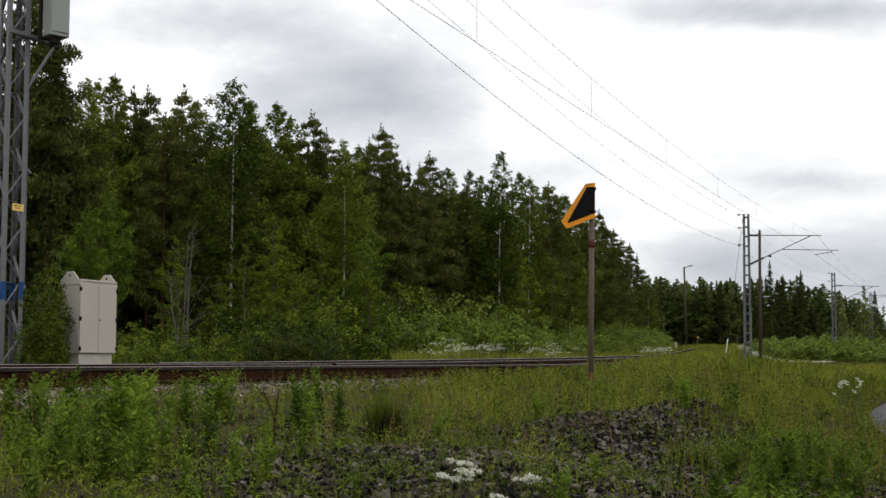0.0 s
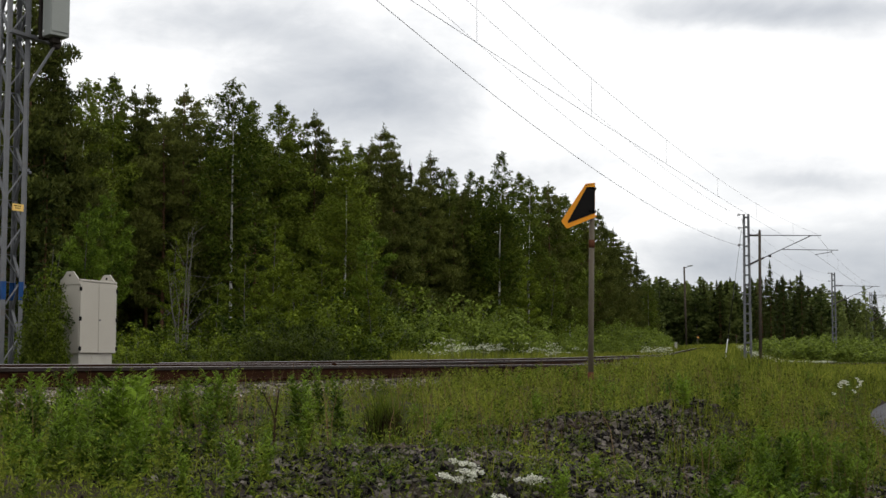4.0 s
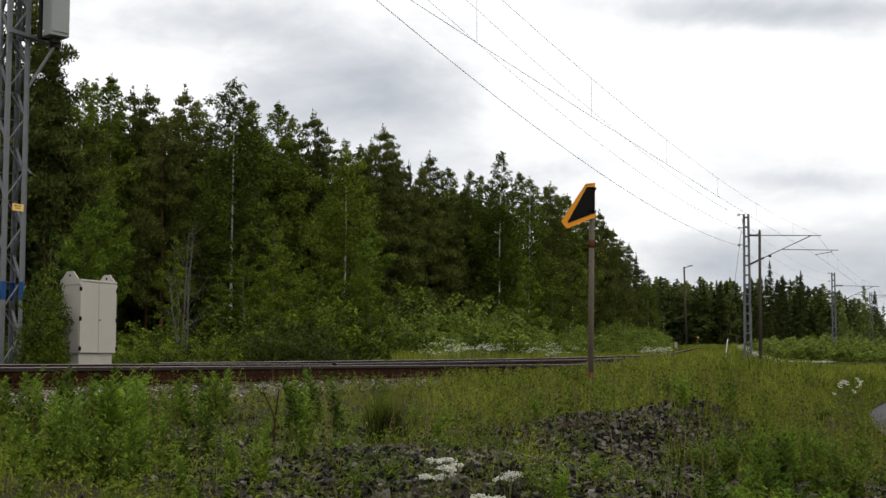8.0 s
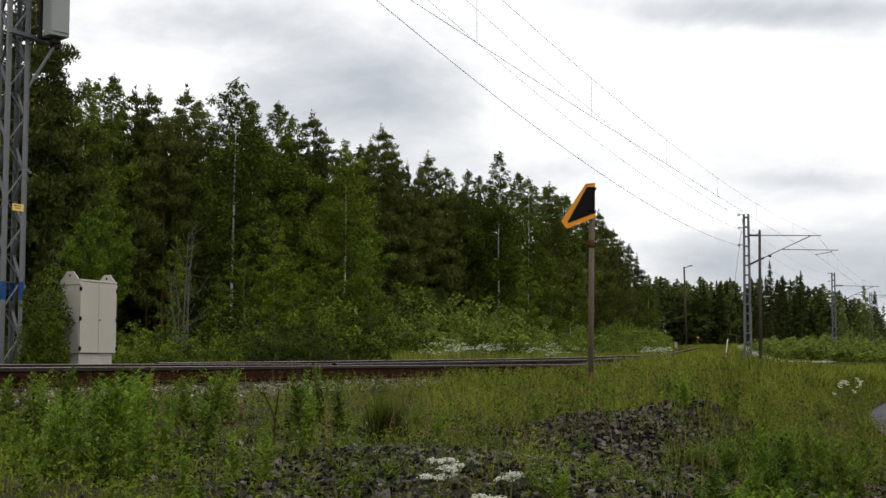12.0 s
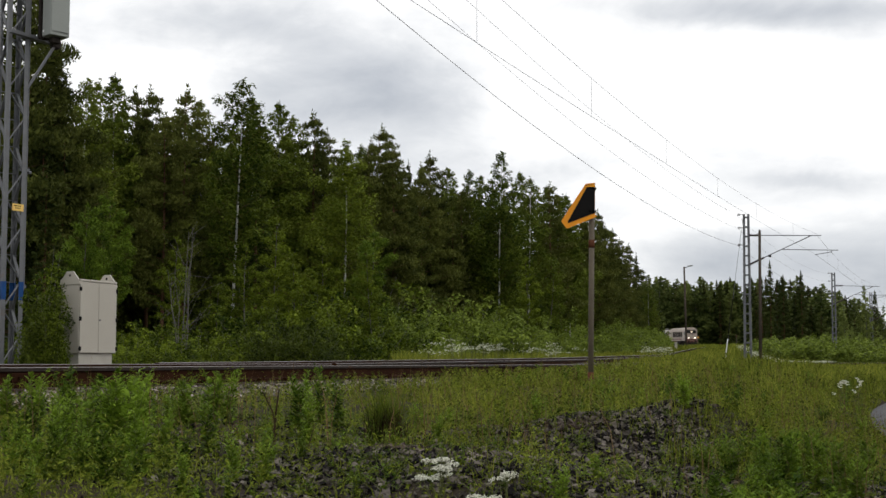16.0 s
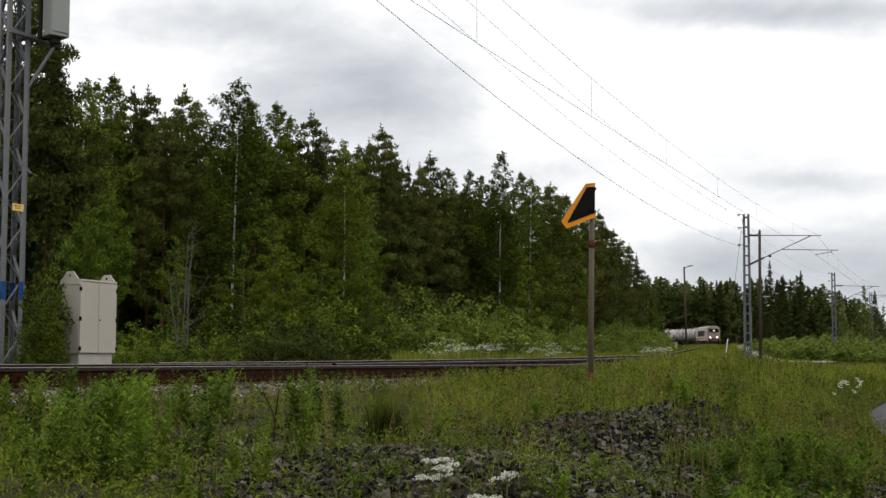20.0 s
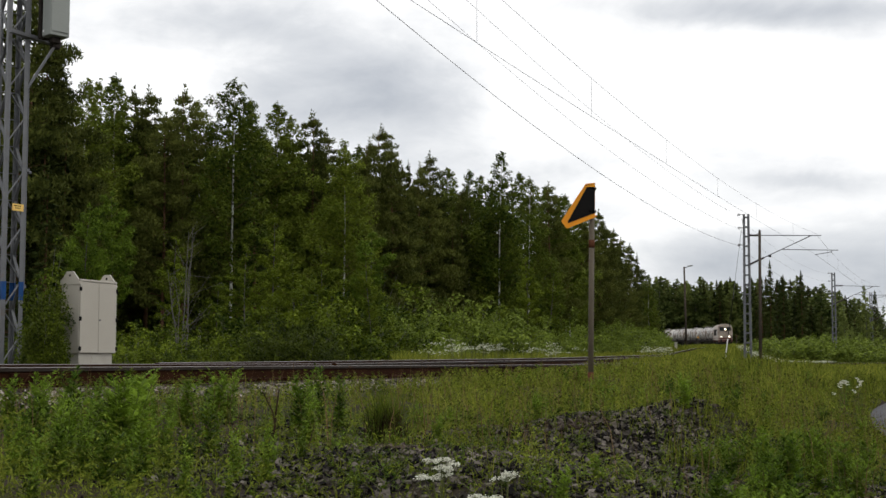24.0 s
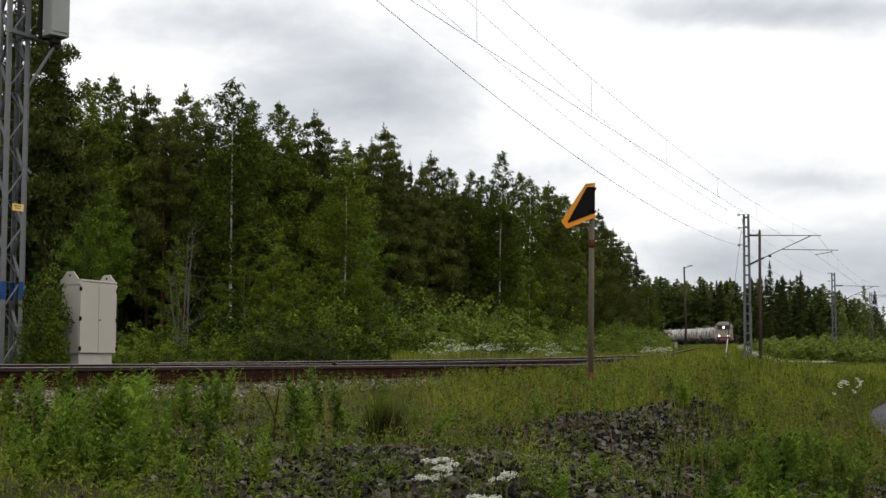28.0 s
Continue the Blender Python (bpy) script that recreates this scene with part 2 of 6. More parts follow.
def box(bm, size, at=(0, 0, 0), turn=(0, 0, 0), bevel=0.0):
    """A box with chamfered edges, centred at at."""
    m = pose(*at, *turn) @ Matrix.Diagonal((*size, 1))
    r = bmesh.ops.create_cube(bm, size=1, matrix=m)
    if bevel:
        edges = list({e for v in r["verts"] for e in v.link_edges})
        bmesh.ops.bevel(bm, geom=edges, offset=bevel, segments=2, profile=0.5, affect="EDGES")
    return bm


def rod(bm, a, b, r0, r1=None, seg=8):
    """A tapered round bar from a to b."""
    a, b = Vector(a), Vector(b)
    w = b - a
    m = Matrix.Translation((a + b) / 2) @ w.to_track_quat("Z", "Y").to_matrix().to_4x4()
    bmesh.ops.create_cone(bm, cap_ends=True, segments=seg, radius1=r0, radius2=r0 if r1 is None else r1, depth=w.length, matrix=m)
    return bm


def strip_bar(bm, a, b, w, d):
    """A flat or square bar from a to b."""
    a, b = Vector(a), Vector(b)
    v = b - a
    m = Matrix.Translation((a + b) / 2) @ v.to_track_quat("Z", "Y").to_matrix().to_4x4() @ Matrix.Diagonal((w, d, v.length, 1))
    bmesh.ops.create_cube(bm, size=1, matrix=m)
    return bm


def B():
    return bmesh.new()


def tube(points, r, seg=5):
    """Vertices and faces of a tube along points."""
    pts = np.asarray(points, dtype=float)
    rr = np.broadcast_to(np.asarray(r, dtype=float), (len(pts),))
    tan = np.gradient(pts, axis=0)
    tan /= np.linalg.norm(tan, axis=1)[:, None] + 1e-9
    ref = np.where(np.abs(tan[:, 2:3]) > 0.9, np.array([[1.0, 0, 0]]), np.array([[0, 0, 1.0]]))
    s = np.cross(tan, ref)
    s /= np.linalg.norm(s, axis=1)[:, None] + 1e-9
    u = np.cross(s, tan)
    a = np.linspace(0, 2 * np.pi, seg, endpoint=False)
    ring = pts[:, None] + rr[:, None, None] * (np.cos(a)[None, :, None] * s[:, None] + np.sin(a)[None, :, None] * u[:, None])
    faces = []
    for i in range(len(pts) - 1):
        for k in range(seg):
            k2 = (k + 1) % seg
            faces.append((i * seg + k, i * seg + k2, (i + 1) * seg + k2, (i + 1) * seg + k))
    return ring.reshape(-1, 3), faces


def join_tubes(name, tubes, mat):
    vs, fs, n = [], [], 0
    for v, f in tubes:
        vs.append(v)
        fs += [tuple(i + n for i in q) for q in f]
        n += len(v)
    return mesh_of(name, np.concatenate(vs), fs, mat, smooth=True)


def unit(v):
    return v / (np.linalg.norm(v, axis=1)[:, None] + 1e-9)


def leaf_quads(rng, centre, axis, length, width, fold=0.25, flat=0.0):
    """One four-cornered leaf at each centre, along axis, slightly folded."""
    n = len(centre)
    axis = unit(axis)
    side = unit(np.cross(axis, rng.normal(size=(n, 3)) * (1 - 0.6 * flat) + np.array([[0, 0, 1.6 * flat]])))
    up = np.cross(side, axis)
    L = np.broadcast_to(np.asarray(length, dtype=float), (n,))[:, None]
    W = np.broadcast_to(np.asarray(width, dtype=float), (n,))[:, None]
    v = np.stack([centre - axis * L * 0.5, centre + side * W * 0.5 + up * W * fold, centre + axis * L * 0.5,
                  centre - side * W * 0.5 + up * W * fold * 0.6], axis=1).reshape(-1, 3)
    f = np.arange(4 * n).reshape(-1, 4)
    return v, f


def smooth_step(a, b, x):
    t = np.clip((x - a) / (b - a), 0, 1)
    return t * t * (3 - 2 * t)


# ---- the lie of the land ----
SLOPE, X0 = 0.419, -9.48          # the straight line's course: x = X0 + SLOPE * y
NORM = 1 / math.sqrt(1 + SLOPE * SLOPE)
UX, UY = SLOPE * NORM, NORM       # along the straight line, away from the camera


def main_at(y, off=0.0):
    """A point of the straight line at depth y, off metres to the right of its middle."""
    return X0 + SLOPE * y + off * UY, y - off * UX


def build_branch():
    """The branch line: a turnout curve off the straight line, a straight, then a long left curve."""
    phi0, phi1 = math.atan(SLOPE), radians(14)
    x, y = main_at(8.5)
    s, pts = 0.0, []
    phi = phi0
    while s < 620:
        pts.append((x, y, phi, s))
        if s < 34.9:
            phi -= (phi0 - phi1) / 34.9
        elif y > 241 or phi < phi1 - 0.001:
            phi -= 1.0 / 250 if phi > radians(-62) else 0
        x, y, s = x + math.sin(phi), y + math.cos(phi), s + 1.0
    return np.array(pts)


BRANCH = build_branch()


def branch_z(s):
    return np.interp(s, [0, 12, 30, 58, 83, 124, 228, 335, 450], [0, 0.045, 0.14, 0.36, 0.57, 1.42, 3.02, 4.6, 5.6])


def on_branch(s, off=0.0):
    x, y, p = (float(np.interp(s, BRANCH[:, 3], BRANCH[:, i])) for i in range(3))
    return x + off * math.cos(p), y - off * math.sin(p), float(branch_z(s)), p


MOUNDS = [(0.95, 8.0, 0.60, 0.13), (1.85, 9.1, 0.55, 0.26), (1.3, 7.6, 0.9, 0.10), (-0.2, 6.4, 0.8, 0.06), (2.25, 6.9, 0.35, 0.05)]


def ground(x, y):
    """Height of the ground at x, y."""
    x, y = np.asarray(x, dtype=float), np.asarray(y, dtype=float)
    shape = np.broadcast(x, y).shape
    x, y = np.broadcast_to(x, shape).ravel(), np.broadcast_to(y, shape).ravel()
    d = (x - X0 - SLOPE * y) * NORM
    prof = np.interp(d, [-400, -8, -4.5, -2.6, -1.5, 1.5, 2.3, 4.5, 6.8, 7.7, 8.8, 12, 400],
                     [-0.6, -0.6, -0.55, -0.27, -0.22, -0.22, -0.27, -0.40, -0.50, -0.68, -0.76, -0.8, -0.8])
    bp = BRANCH[::4]
    db, zb = np.full(x.shape, 1e9), np.zeros(x.shape)
    for px, py, _, s in bp:
        q = (x - px) ** 2 + (y - py) ** 2
        m = q < db
        db[m], zb[m] = q[m], branch_z(s)
    db = np.sqrt(db)
    wm, wb = 1 / (d * d + 3.0), 1 / (db * db + 3.0)
    level = zb * wb / (wm + wb) * smooth_step(1.5, -4.0, d)
    far = smooth_step(26, 60, np.abs(d)) * (d < 0)
    level = np.where(d < 0, level + (zb - level) * far, level)
    bprof = np.interp(db, [0, 1.5, 2.6, 5, 9], [-0.22, -0.22, -0.27, -0.5, -0.6])
    prof = np.where((db < np.abs(d)) & (d < 1), bprof, prof)
    z = level + prof
    z += 0.5 * smooth_step(60, 160, y) * smooth_step(4, 20, d)
    z += np.interp(y, [12, 16, 20, 25, 33, 55], [0, 0.15, 0.20, 0.34, 0.14, 0.0]) * np.exp(-((d - 4.7) / 1.35) ** 2)   # grassy ridge
    for mx, my, r, h in MOUNDS:
        z += h * np.exp(-((x - mx) ** 2 + (y - my) ** 2) / (r * r))
    z -= 0.14 * smooth_step(-0.5, 0.0, x - road_edge(y)) * smooth_step(36, 33, y)     # the road's bed
    rough = smooth_step(2.2, 4.0, np.minimum(np.abs(d), db))
    z += rough * 0.035 * (np.sin(x * 2.1 + y * 1.3) + np.sin(x * 0.9 - y * 2.3 + 1.7) + np.sin(x * 4.7 + 0.6) * np.sin(y * 3.9) * 0.7)
    return z.reshape(shape)


def road_edge(y):
    """The road's edge towards the line."""
    return 6.04 + 0.35 * (y - 17.5) + 0.01 * (y - 17.5) ** 2


def gz(x, y):
    return float(ground(np.array([x]), np.array([y]))[0])

# ---- ground, road ----


def axis_steps(lo, fine_lo, fine_hi, hi, fine, grow):
    out = list(np.arange(fine_lo, fine_hi, fine))
    v, st = fine_hi, fine
    while v < hi:
        out.append(v)
        st *= grow
        v += st
    out.append(hi)
    v, st, low = fine_lo, fine, []
    while v > lo:
        st *= grow
        v -= st
        low.append(v)
    return np.array(low[::-1] + out)


def build_ground():
    xs, ys = axis_steps(-1500, -3.0, 4.2, 1500, 0.13, 1.08), axis_steps(-600, 4.4, 10.8, 2600, 0.13, 1.05)
    X, Y = np.meshgrid(xs, ys)
    Z = ground(X.ravel(), Y.ravel())
    n, k = len(xs), len(ys)
    i = np.arange((k - 1) * n).reshape(k - 1, n)[:, :-1].ravel()
    me = mesh_of("ground", np.stack([X.ravel(), Y.ravel(), Z], axis=1), np.stack([i, i + 1, i + n + 1, i + n], axis=1), SOIL, True)
    return tagged(new("ground", me), "grassy ground with grit, rising gently along the branch line", "ground", kind="structure")


build_ground()


def build_road():
    """A narrow asphalt road beside the line, 6 cm proud of the verge, with rounded shoulders."""
    ys = np.arange(-30, 34, 0.8)
    vs, fs = [], []
    for y in ys:
        c = float(road_edge(max(y, 2.0))) + 3.0 + (0.0 if y > 2 else 0.2 * (2 - y))
        for o, h in ((-3.1, -0.06), (-2.9, 0.03), (-1.5, 0.06), (0, 0.075), (1.5, 0.06), (2.9, 0.03), (3.1, -0.06)):
            vs.append((c + o, y, h - 0.64))
    for r in range(len(ys) - 1):
        for k in range(6):
            a = r * 7 + k
            fs.append((a, a + 1, a + 8, a + 7))
    tagged(new("road", mesh_of("road", vs, fs, ASPHALT, True)), "narrow grey asphalt road along the grass verge", "road", kind="structure")


build_road()

# ---- railway lines ----
RAIL_PROFILE = [(-0.075, -0.172), (0.075, -0.172), (0.075, -0.160), (0.012, -0.140), (0.010, -0.052), (0.036, -0.038),
                (0.036, -0.005), (0.030, 0.0), (-0.030, 0.0), (-0.036, -0.005), (-0.036, -0.038), (-0.010, -0.052), (-0.012, -0.140), (-0.075, -0.160)]


def rail_mesh(points, head=None, side=None):
    """A flat-bottomed rail along (x, y, z, heading) points of its head."""
    vs, fs, idx, n = [], [], [], len(RAIL_PROFILE)
    for x, y, z, p in points:
        for o, h in RAIL_PROFILE:
            vs.append((x + o * math.cos(p), y - o * math.sin(p), z + h))
    for r in range(len(points) - 1):
        for k in range(n):
            k2 = (k + 1) % n
            fs.append((r * n + k, (r + 1) * n + k, (r + 1) * n + k2, r * n + k2))
            idx.append(1 if k in (6, 7, 8) else (2 if k in (5, 9) else 0))
    fs.append(tuple(range(n)))
    idx.append(0)
    return mesh_of("rail", vs, fs, [RAIL_SIDE, head or RAIL_HEAD, side or HEAD_SIDE], index=idx)


PHI = math.atan(SLOPE)
HALF = 0.798


def sleeper_mesh():
    bm = box(B(), (2.6, 0.24, 0.15), (0, 0, -0.259), bevel=0.015)
    me = bpy.data.meshes.new("sleeper")
    bm.to_mesh(me)
    bm.free()
    me.materials.append(CREOSOTE)
    return me


def clip_mesh():
    bm = box(B(), (0.34, 0.15, 0.016), (0, 0, -0.178))
    for o in (-0.105, 0.105):
        box(bm, (0.06, 0.09, 0.025), (o, 0, -0.158), bevel=0.006)
        rod(bm, (o * 1.25, 0, -0.17), (o * 1.25, 0, -0.125), 0.014, seg=6)
    me = bpy.data.meshes.new("fastening")
    bm.to_mesh(me)
    bm.free()
    me.materials.append(RAIL_SIDE)
    return me


def build_tracks():
    main = thing("railway_track", pose(0, 0, 0), "straight electrified railway track with rusty rails on wooden sleepers", "railway track", "railway tracks")
    ys = np.concatenate([np.arange(-14, 60, 3.0), np.arange(60, 560, 20.0)])
    for off, lift in ((-HALF, 0.024), (HALF, 0.0)):     # the outer rail lies a little higher
        part("rail", rail_mesh([(*main_at(y, off), lift, PHI) for y in ys], DULL_HEAD if off > 0 else None, GREY_SIDE if off > 0 else None), None, main)
    sl, cl = sleeper_mesh(), clip_mesh()
    for i in range(150):
        x, y = main_at(4.0 + i * 0.6 * UY)
        o = part("sleeper", sl, None, main)
        o.matrix_basis = pose(x, y, 0, rz=-math.degrees(PHI) + random.uniform(-1.5, 1.5))
    for i in range(48):
        for off in (-HALF, HALF):
            x, y = main_at(6.0 + i * 0.6 * UY, off)
            o = part("rail_fastening", cl, None, main)
            o.matrix_basis = pose(x, y, 0, rz=-math.degrees(PHI))
    fish = box(B(), (0.03, 0.78, 0.085), (0.028, 0, -0.095), bevel=0.008)
    for o in (-0.3, -0.13, 0.13, 0.3):
        rod(fish, (0.03, o, -0.095), (0.062, o, -0.095), 0.016, seg=6)
    x, y = main_at(11.9, HALF)
    part("fishplate", fish, RAIL_SIDE, main, "bolted rusty fishplate").matrix_basis = pose(x, y, 0, rz=-math.degrees(PHI))
    br = thing("railway_track", pose(0, 0, 0), "branch railway track curving away uphill on wooden sleepers", "railway track", "railway tracks")
    ss = np.concatenate([np.arange(0, 60, 2.0), np.arange(60, 500, 5.0)])
    for off, first in ((-HALF, 8), (HALF, 10)):     # the blades start beside the stock rails
        pts = []
        for s in ss[ss >= first]:
            x, y, z, p = on_branch(s, off)
            pts.append((x, y, z + float(np.interp(s, [8, 30], [0.012, 0.034] if off < 0 else [-0.008, 0.004])), p))
        part("rail", rail_mesh(pts, DULL_HEAD if off > 0 else None, GREY_SIDE if off > 0 else None), None, br)
    for i in range(170):
        s = 46 + i * 0.6
        x, y, z, p = on_branch(s)
        o = part("sleeper", sl, None, br)
        o.matrix_basis = pose(x, y, z, rz=-math.degrees(p) + random.uniform(-1.5, 1.5))


build_tracks()

# ---- masts, wires and posts of the line ----


def ladder_mast(x, y, height, width, rz, label):
    """A flat mast of two channel legs joined by rungs, on a concrete foot, carrying a cantilever."""
    z = -0.45
    m = thing("catenary_mast", pose(x, y, z, 0, 0.45, rz), label, "catenary mast", "catenary masts")
    for o in (-0.5, 0.5):
        bm = B()
        strip_bar(bm, (o * width, 0, 0), (o * width * 0.68, 0, height), 0.075, 0.13)
        part("leg", bm, GALV, m)
    k = 0.5
    while k < height - 0.1:
        w = width * (1 - 0.32 * k / height)
        part("rung", box(B(), (w, 0.10, 0.10), (0, 0, k), bevel=0.01), GALV, m)
        k += 0.56
    part("foundation", box(B(), (0.75, 0.6, 0.5), (0, 0, -0.12), bevel=0.03), PLINTH, m)
    zr = 0.45
    for h in (6.85, 7.85, 8.62):
        ins = B()
        rod(ins, (-0.12, 0, zr + h), (-0.5, 0, zr + h), 0.02, seg=6)
        for q in range(3):
            rod(ins, (-0.36 - q * 0.05, 0, zr + h), (-0.38 - q * 0.05, 0, zr + h), 0.09, 0.06, seg=10)
        part("line_insulator", ins, CERAMIC, m)
    c = B()
    rod(c, (0.25, 0, zr + 7.40), (4.2, 0, zr + 7.26), 0.025)
    part("top_tube", c, GALV, m)
    c = B()
    rod(c, (0.2, 0, zr + 5.72), (3.6, 0, zr + 7.26), 0.026)
    part("bracket_tube", c, GALV, m)
    c = B()
    rod(c, (2.0, 0, zr + 6.52), (5.1, 0, zr + 6.40), 0.022)
    part("registration_tube", c, GALV, m)
    c = B()
    rod(c, (4.75, 0, zr + 6.41), (4.75, 0, zr + 6.30), 0.018)
    rod(c, (4.75, 0, zr + 6.31), (3.84, 0, zr + 6.18), 0.018)
    part("steady_arm", c, GALV, m)
    part("tension_weight", rod(B(), (1.32, 0, zr + 6.10), (1.32, 0, zr + 6.24), 0.09, 0.06, 10), BLACK, m, "small dark weight on the bracket")
    for a, b2 in (((0.2, 0, zr + 7.40), (0.85, 0, zr + 7.38)), ((0.2, 0, zr + 5.72), (1.0, 0, zr + 6.08))):
        ins = B()
        av, bv = Vector(a), Vector(b2)
        for q in range(7):
            p0 = av.lerp(bv, q / 7)
            rod(ins, p0, av.lerp(bv, (q + 0.55) / 7), 0.085, 0.055, seg=10)
        rod(ins, a, b2, 0.045)
        part("insulator", ins, CERAMIC, m)
    return m


MAST_X0 = -12.63
RZ_TRACK = -math.degrees(PHI)
for my, mh, lab in ((72.0, 9.1, "grey lattice catenary mast with a cantilever arm"), (119.7, 9.12, "grey lattice catenary mast among the bushes"),
                    (167.5, 9.9, "far grey lattice catenary mast"), (215.0, 9.6, "far grey lattice catenary mast")):
    ladder_mast(MAST_X0 + SLOPE * my + 0.06, my, mh, 0.36, RZ_TRACK, lab)


def near_mast():
    """The square lattice mast with the equipment box on a bracket."""
    y = 16.45
    x = -5.76
    m = thing("catenary_mast", pose(x, y, -0.5, 0.4, -0.5, 43), "grey lattice catenary mast with blue bands and an equipment bracket", "catenary mast", "catenary masts")
    H, w = 12.2, 0.122
    cs = [(-w, -w), (w, -w), (w, w), (-w, w)]
    for a, b in cs:
        bm = B()
        sa, sb = (1 if a > 0 else -1), (1 if b > 0 else -1)
        box(bm, (0.056, 0.009, H), (a - sa * 0.0035, b + sb * 0.020, H / 2))
        box(bm, (0.009, 0.047, H), (a + sa * 0.020, b - sb * 0.008, H / 2))
        leg = part("leg", bm, GALV, m)
        band = box(B(), (0.064, 0.017, 0.24), (a - sa * 0.0035, b + sb * 0.020, 1.485))
        box(band, (0.017, 0.043, 0.24), (a + sa * 0.020, b - sb * 0.010, 1.485))
        part("blue_band", band, BLUE, leg, "blue painted band")
    step = 0.365
    for i in range(4):
        a, b = cs[i], cs[(i + 1) % 4]
        k = 0
        while k * step < H - step:
            z0, z1 = 0.15 + k * step, 0.15 + (k + 1) * step
            p, q = (a, b) if (k + i) % 2 else (b, a)
            bm = B()
            if i == 2:     # the back is tied by level rungs
                strip_bar(bm, (*p, z0), (*q, z0), 0.030, 0.010)
            else:
                strip_bar(bm, (*p, z0), (*q, z1), 0.038, 0.010)
            part("lattice_bar", bm, GALV, m)
            k += 1
    part("foundation", box(B(), (0.7, 0.7, 0.4), (0, 0, -0.12), bevel=0.03), PLINTH, m)
    part("conduit", rod(B(), (w + 0.060, -0.04, 1.1), (w + 0.060, -0.04, 4.6), 0.009, seg=6), GALV, m)
    part("conduit", rod(B(), (w + 0.085, -0.02, 1.5), (w + 0.085, -0.02, 10.5), 0.014, seg=6), GALV, m)
    clampb = box(B(), (0.13, 0.03, 0.04), (w + 0.07, 0, 3.12))
    box(clampb, (0.04, 0.04, 0.04), (w + 0.14, 0, 3.09), bevel=0.008)
    part("conduit_clamp", clampb, GALV, m)
    part("conduit_clamp", box(B(), (0.13, 0.05, 0.05), (w + 0.06, 0, 1.55), bevel=0.008), GALV, m)
    sg = part("warning_sign", box(B(), (0.155, 0.006, 0.095), (0.035, -w - 0.05, 2.585), (0, 3, 0), bevel=0.002), YELLOW, m, "small yellow sign with dark unreadable lines")
    for k in range(2):
        part("text_bar", box(B(), (0.10 - 0.03 * k, 0.003, 0.009), (0.03, -w - 0.0545, 2.605 - 0.03 * k), (0, 3, 0)), BLACK, sg, "dark bar of writing")
    # the bracket that carries the box
    inv = m.matrix_basis.inverted()
    for k in (0, 1):
        a, e = inv @ Vector((-5.703 + 0.06 * k, 16.05 + 0.26 * k, 4.40)), inv @ Vector((-5.317 + 0.03 * k, 16.78 + 0.05 * k, 4.40))
        bm = B()
        strip_bar(bm, a, e, 0.06, 0.05)
        part("bracket_beam", bm, GALV, m)
    bm = B()
    strip_bar(bm, (w + 0.02, -0.06, 4.17), (0.53, -0.08, 4.84), 0.045, 0.03)
    part("bracket_strut", bm, GALV, m)
    hook = box(B(), (0.12, 0.12, 0.12), (0.56, -0.06, 4.88), (0, 12, 0), bevel=0.02)
    box(hook, (0.22, 0.12, 0.10), (0.46, -0.06, 4.93), (0, 6, 0), bevel=0.02)
    part("bracket_clamp", hook, UNDER, m, "dark bracket clamp")
    arm = box(B(), (1.1, 0.12, 0.10), (-0.25, 0.05, 10.25), bevel=0.01)
    for k, h in enumerate((10.12, 11.1, 11.9)):
        box(arm, (0.75, 0.08, 0.08), (-0.3, 0.06, h - 0.02), bevel=0.01)
        rod(arm, (-0.62, 0.06, h), (-0.62, 0.06, h + 0.16), 0.05, 0.03)
    part("cross_arm", arm, GALV, m)
    cant = rod(B(), (0, 0, 8.4), (2.7, -1.0, 8.5), 0.035)
    rod(cant, (0, 0, 6.6), (2.7, -1.0, 8.4), 0.035)
    rod(cant, (1.2, -0.45, 7.2), (3.0, -1.1, 6.8), 0.025)
    part("cantilever", cant, GALV, m)
    return m


near_mast()


def equipment_box():
    y, x = 16.35, -5.195
    m = thing("equipment_box", pose(x, y, 4.36, 0, -0.5, -44), "grey sheet-metal equipment box on the mast bracket", "equipment box")
    part("body", box(B(), (0.22, 0.28, 1.15), (0, 0, 0.60), bevel=0.012), GREY_PAINT, m)
    part("door", box(B(), (0.012, 0.26, 1.05), (0.117, 0, 0.60), bevel=0.004), GREY_PAINT, m)
    part("bracket", box(B(), (0.10, 0.12, 0.09), (-0.02, 0, -0.01), bevel=0.01), UNDER, m, "dark mounting bracket")
    part("back_channel", box(B(), (0.05, 0.05, 1.15), (-0.14, -0.08, 0.60)), UNDER, m)
    part("back_channel", box(B(), (0.05, 0.05, 1.15), (-0.14, 0.08, 0.60)), UNDER, m)
    # the plate's dark tone is the shade behind the box, put into the colour
    part("back_plate", box(B(), (0.06, 0.26, 1.20), (-0.195, -0.01, 0.62), bevel=0.006), UNDER, m, "mounting plate behind the box, its shade coloured in")
    part("label_plate", box(B(), (0.03, 0.004, 0.03), (-0.07, -0.143, 0.10)), WHITE, m, "small white plate")


equipment_box()


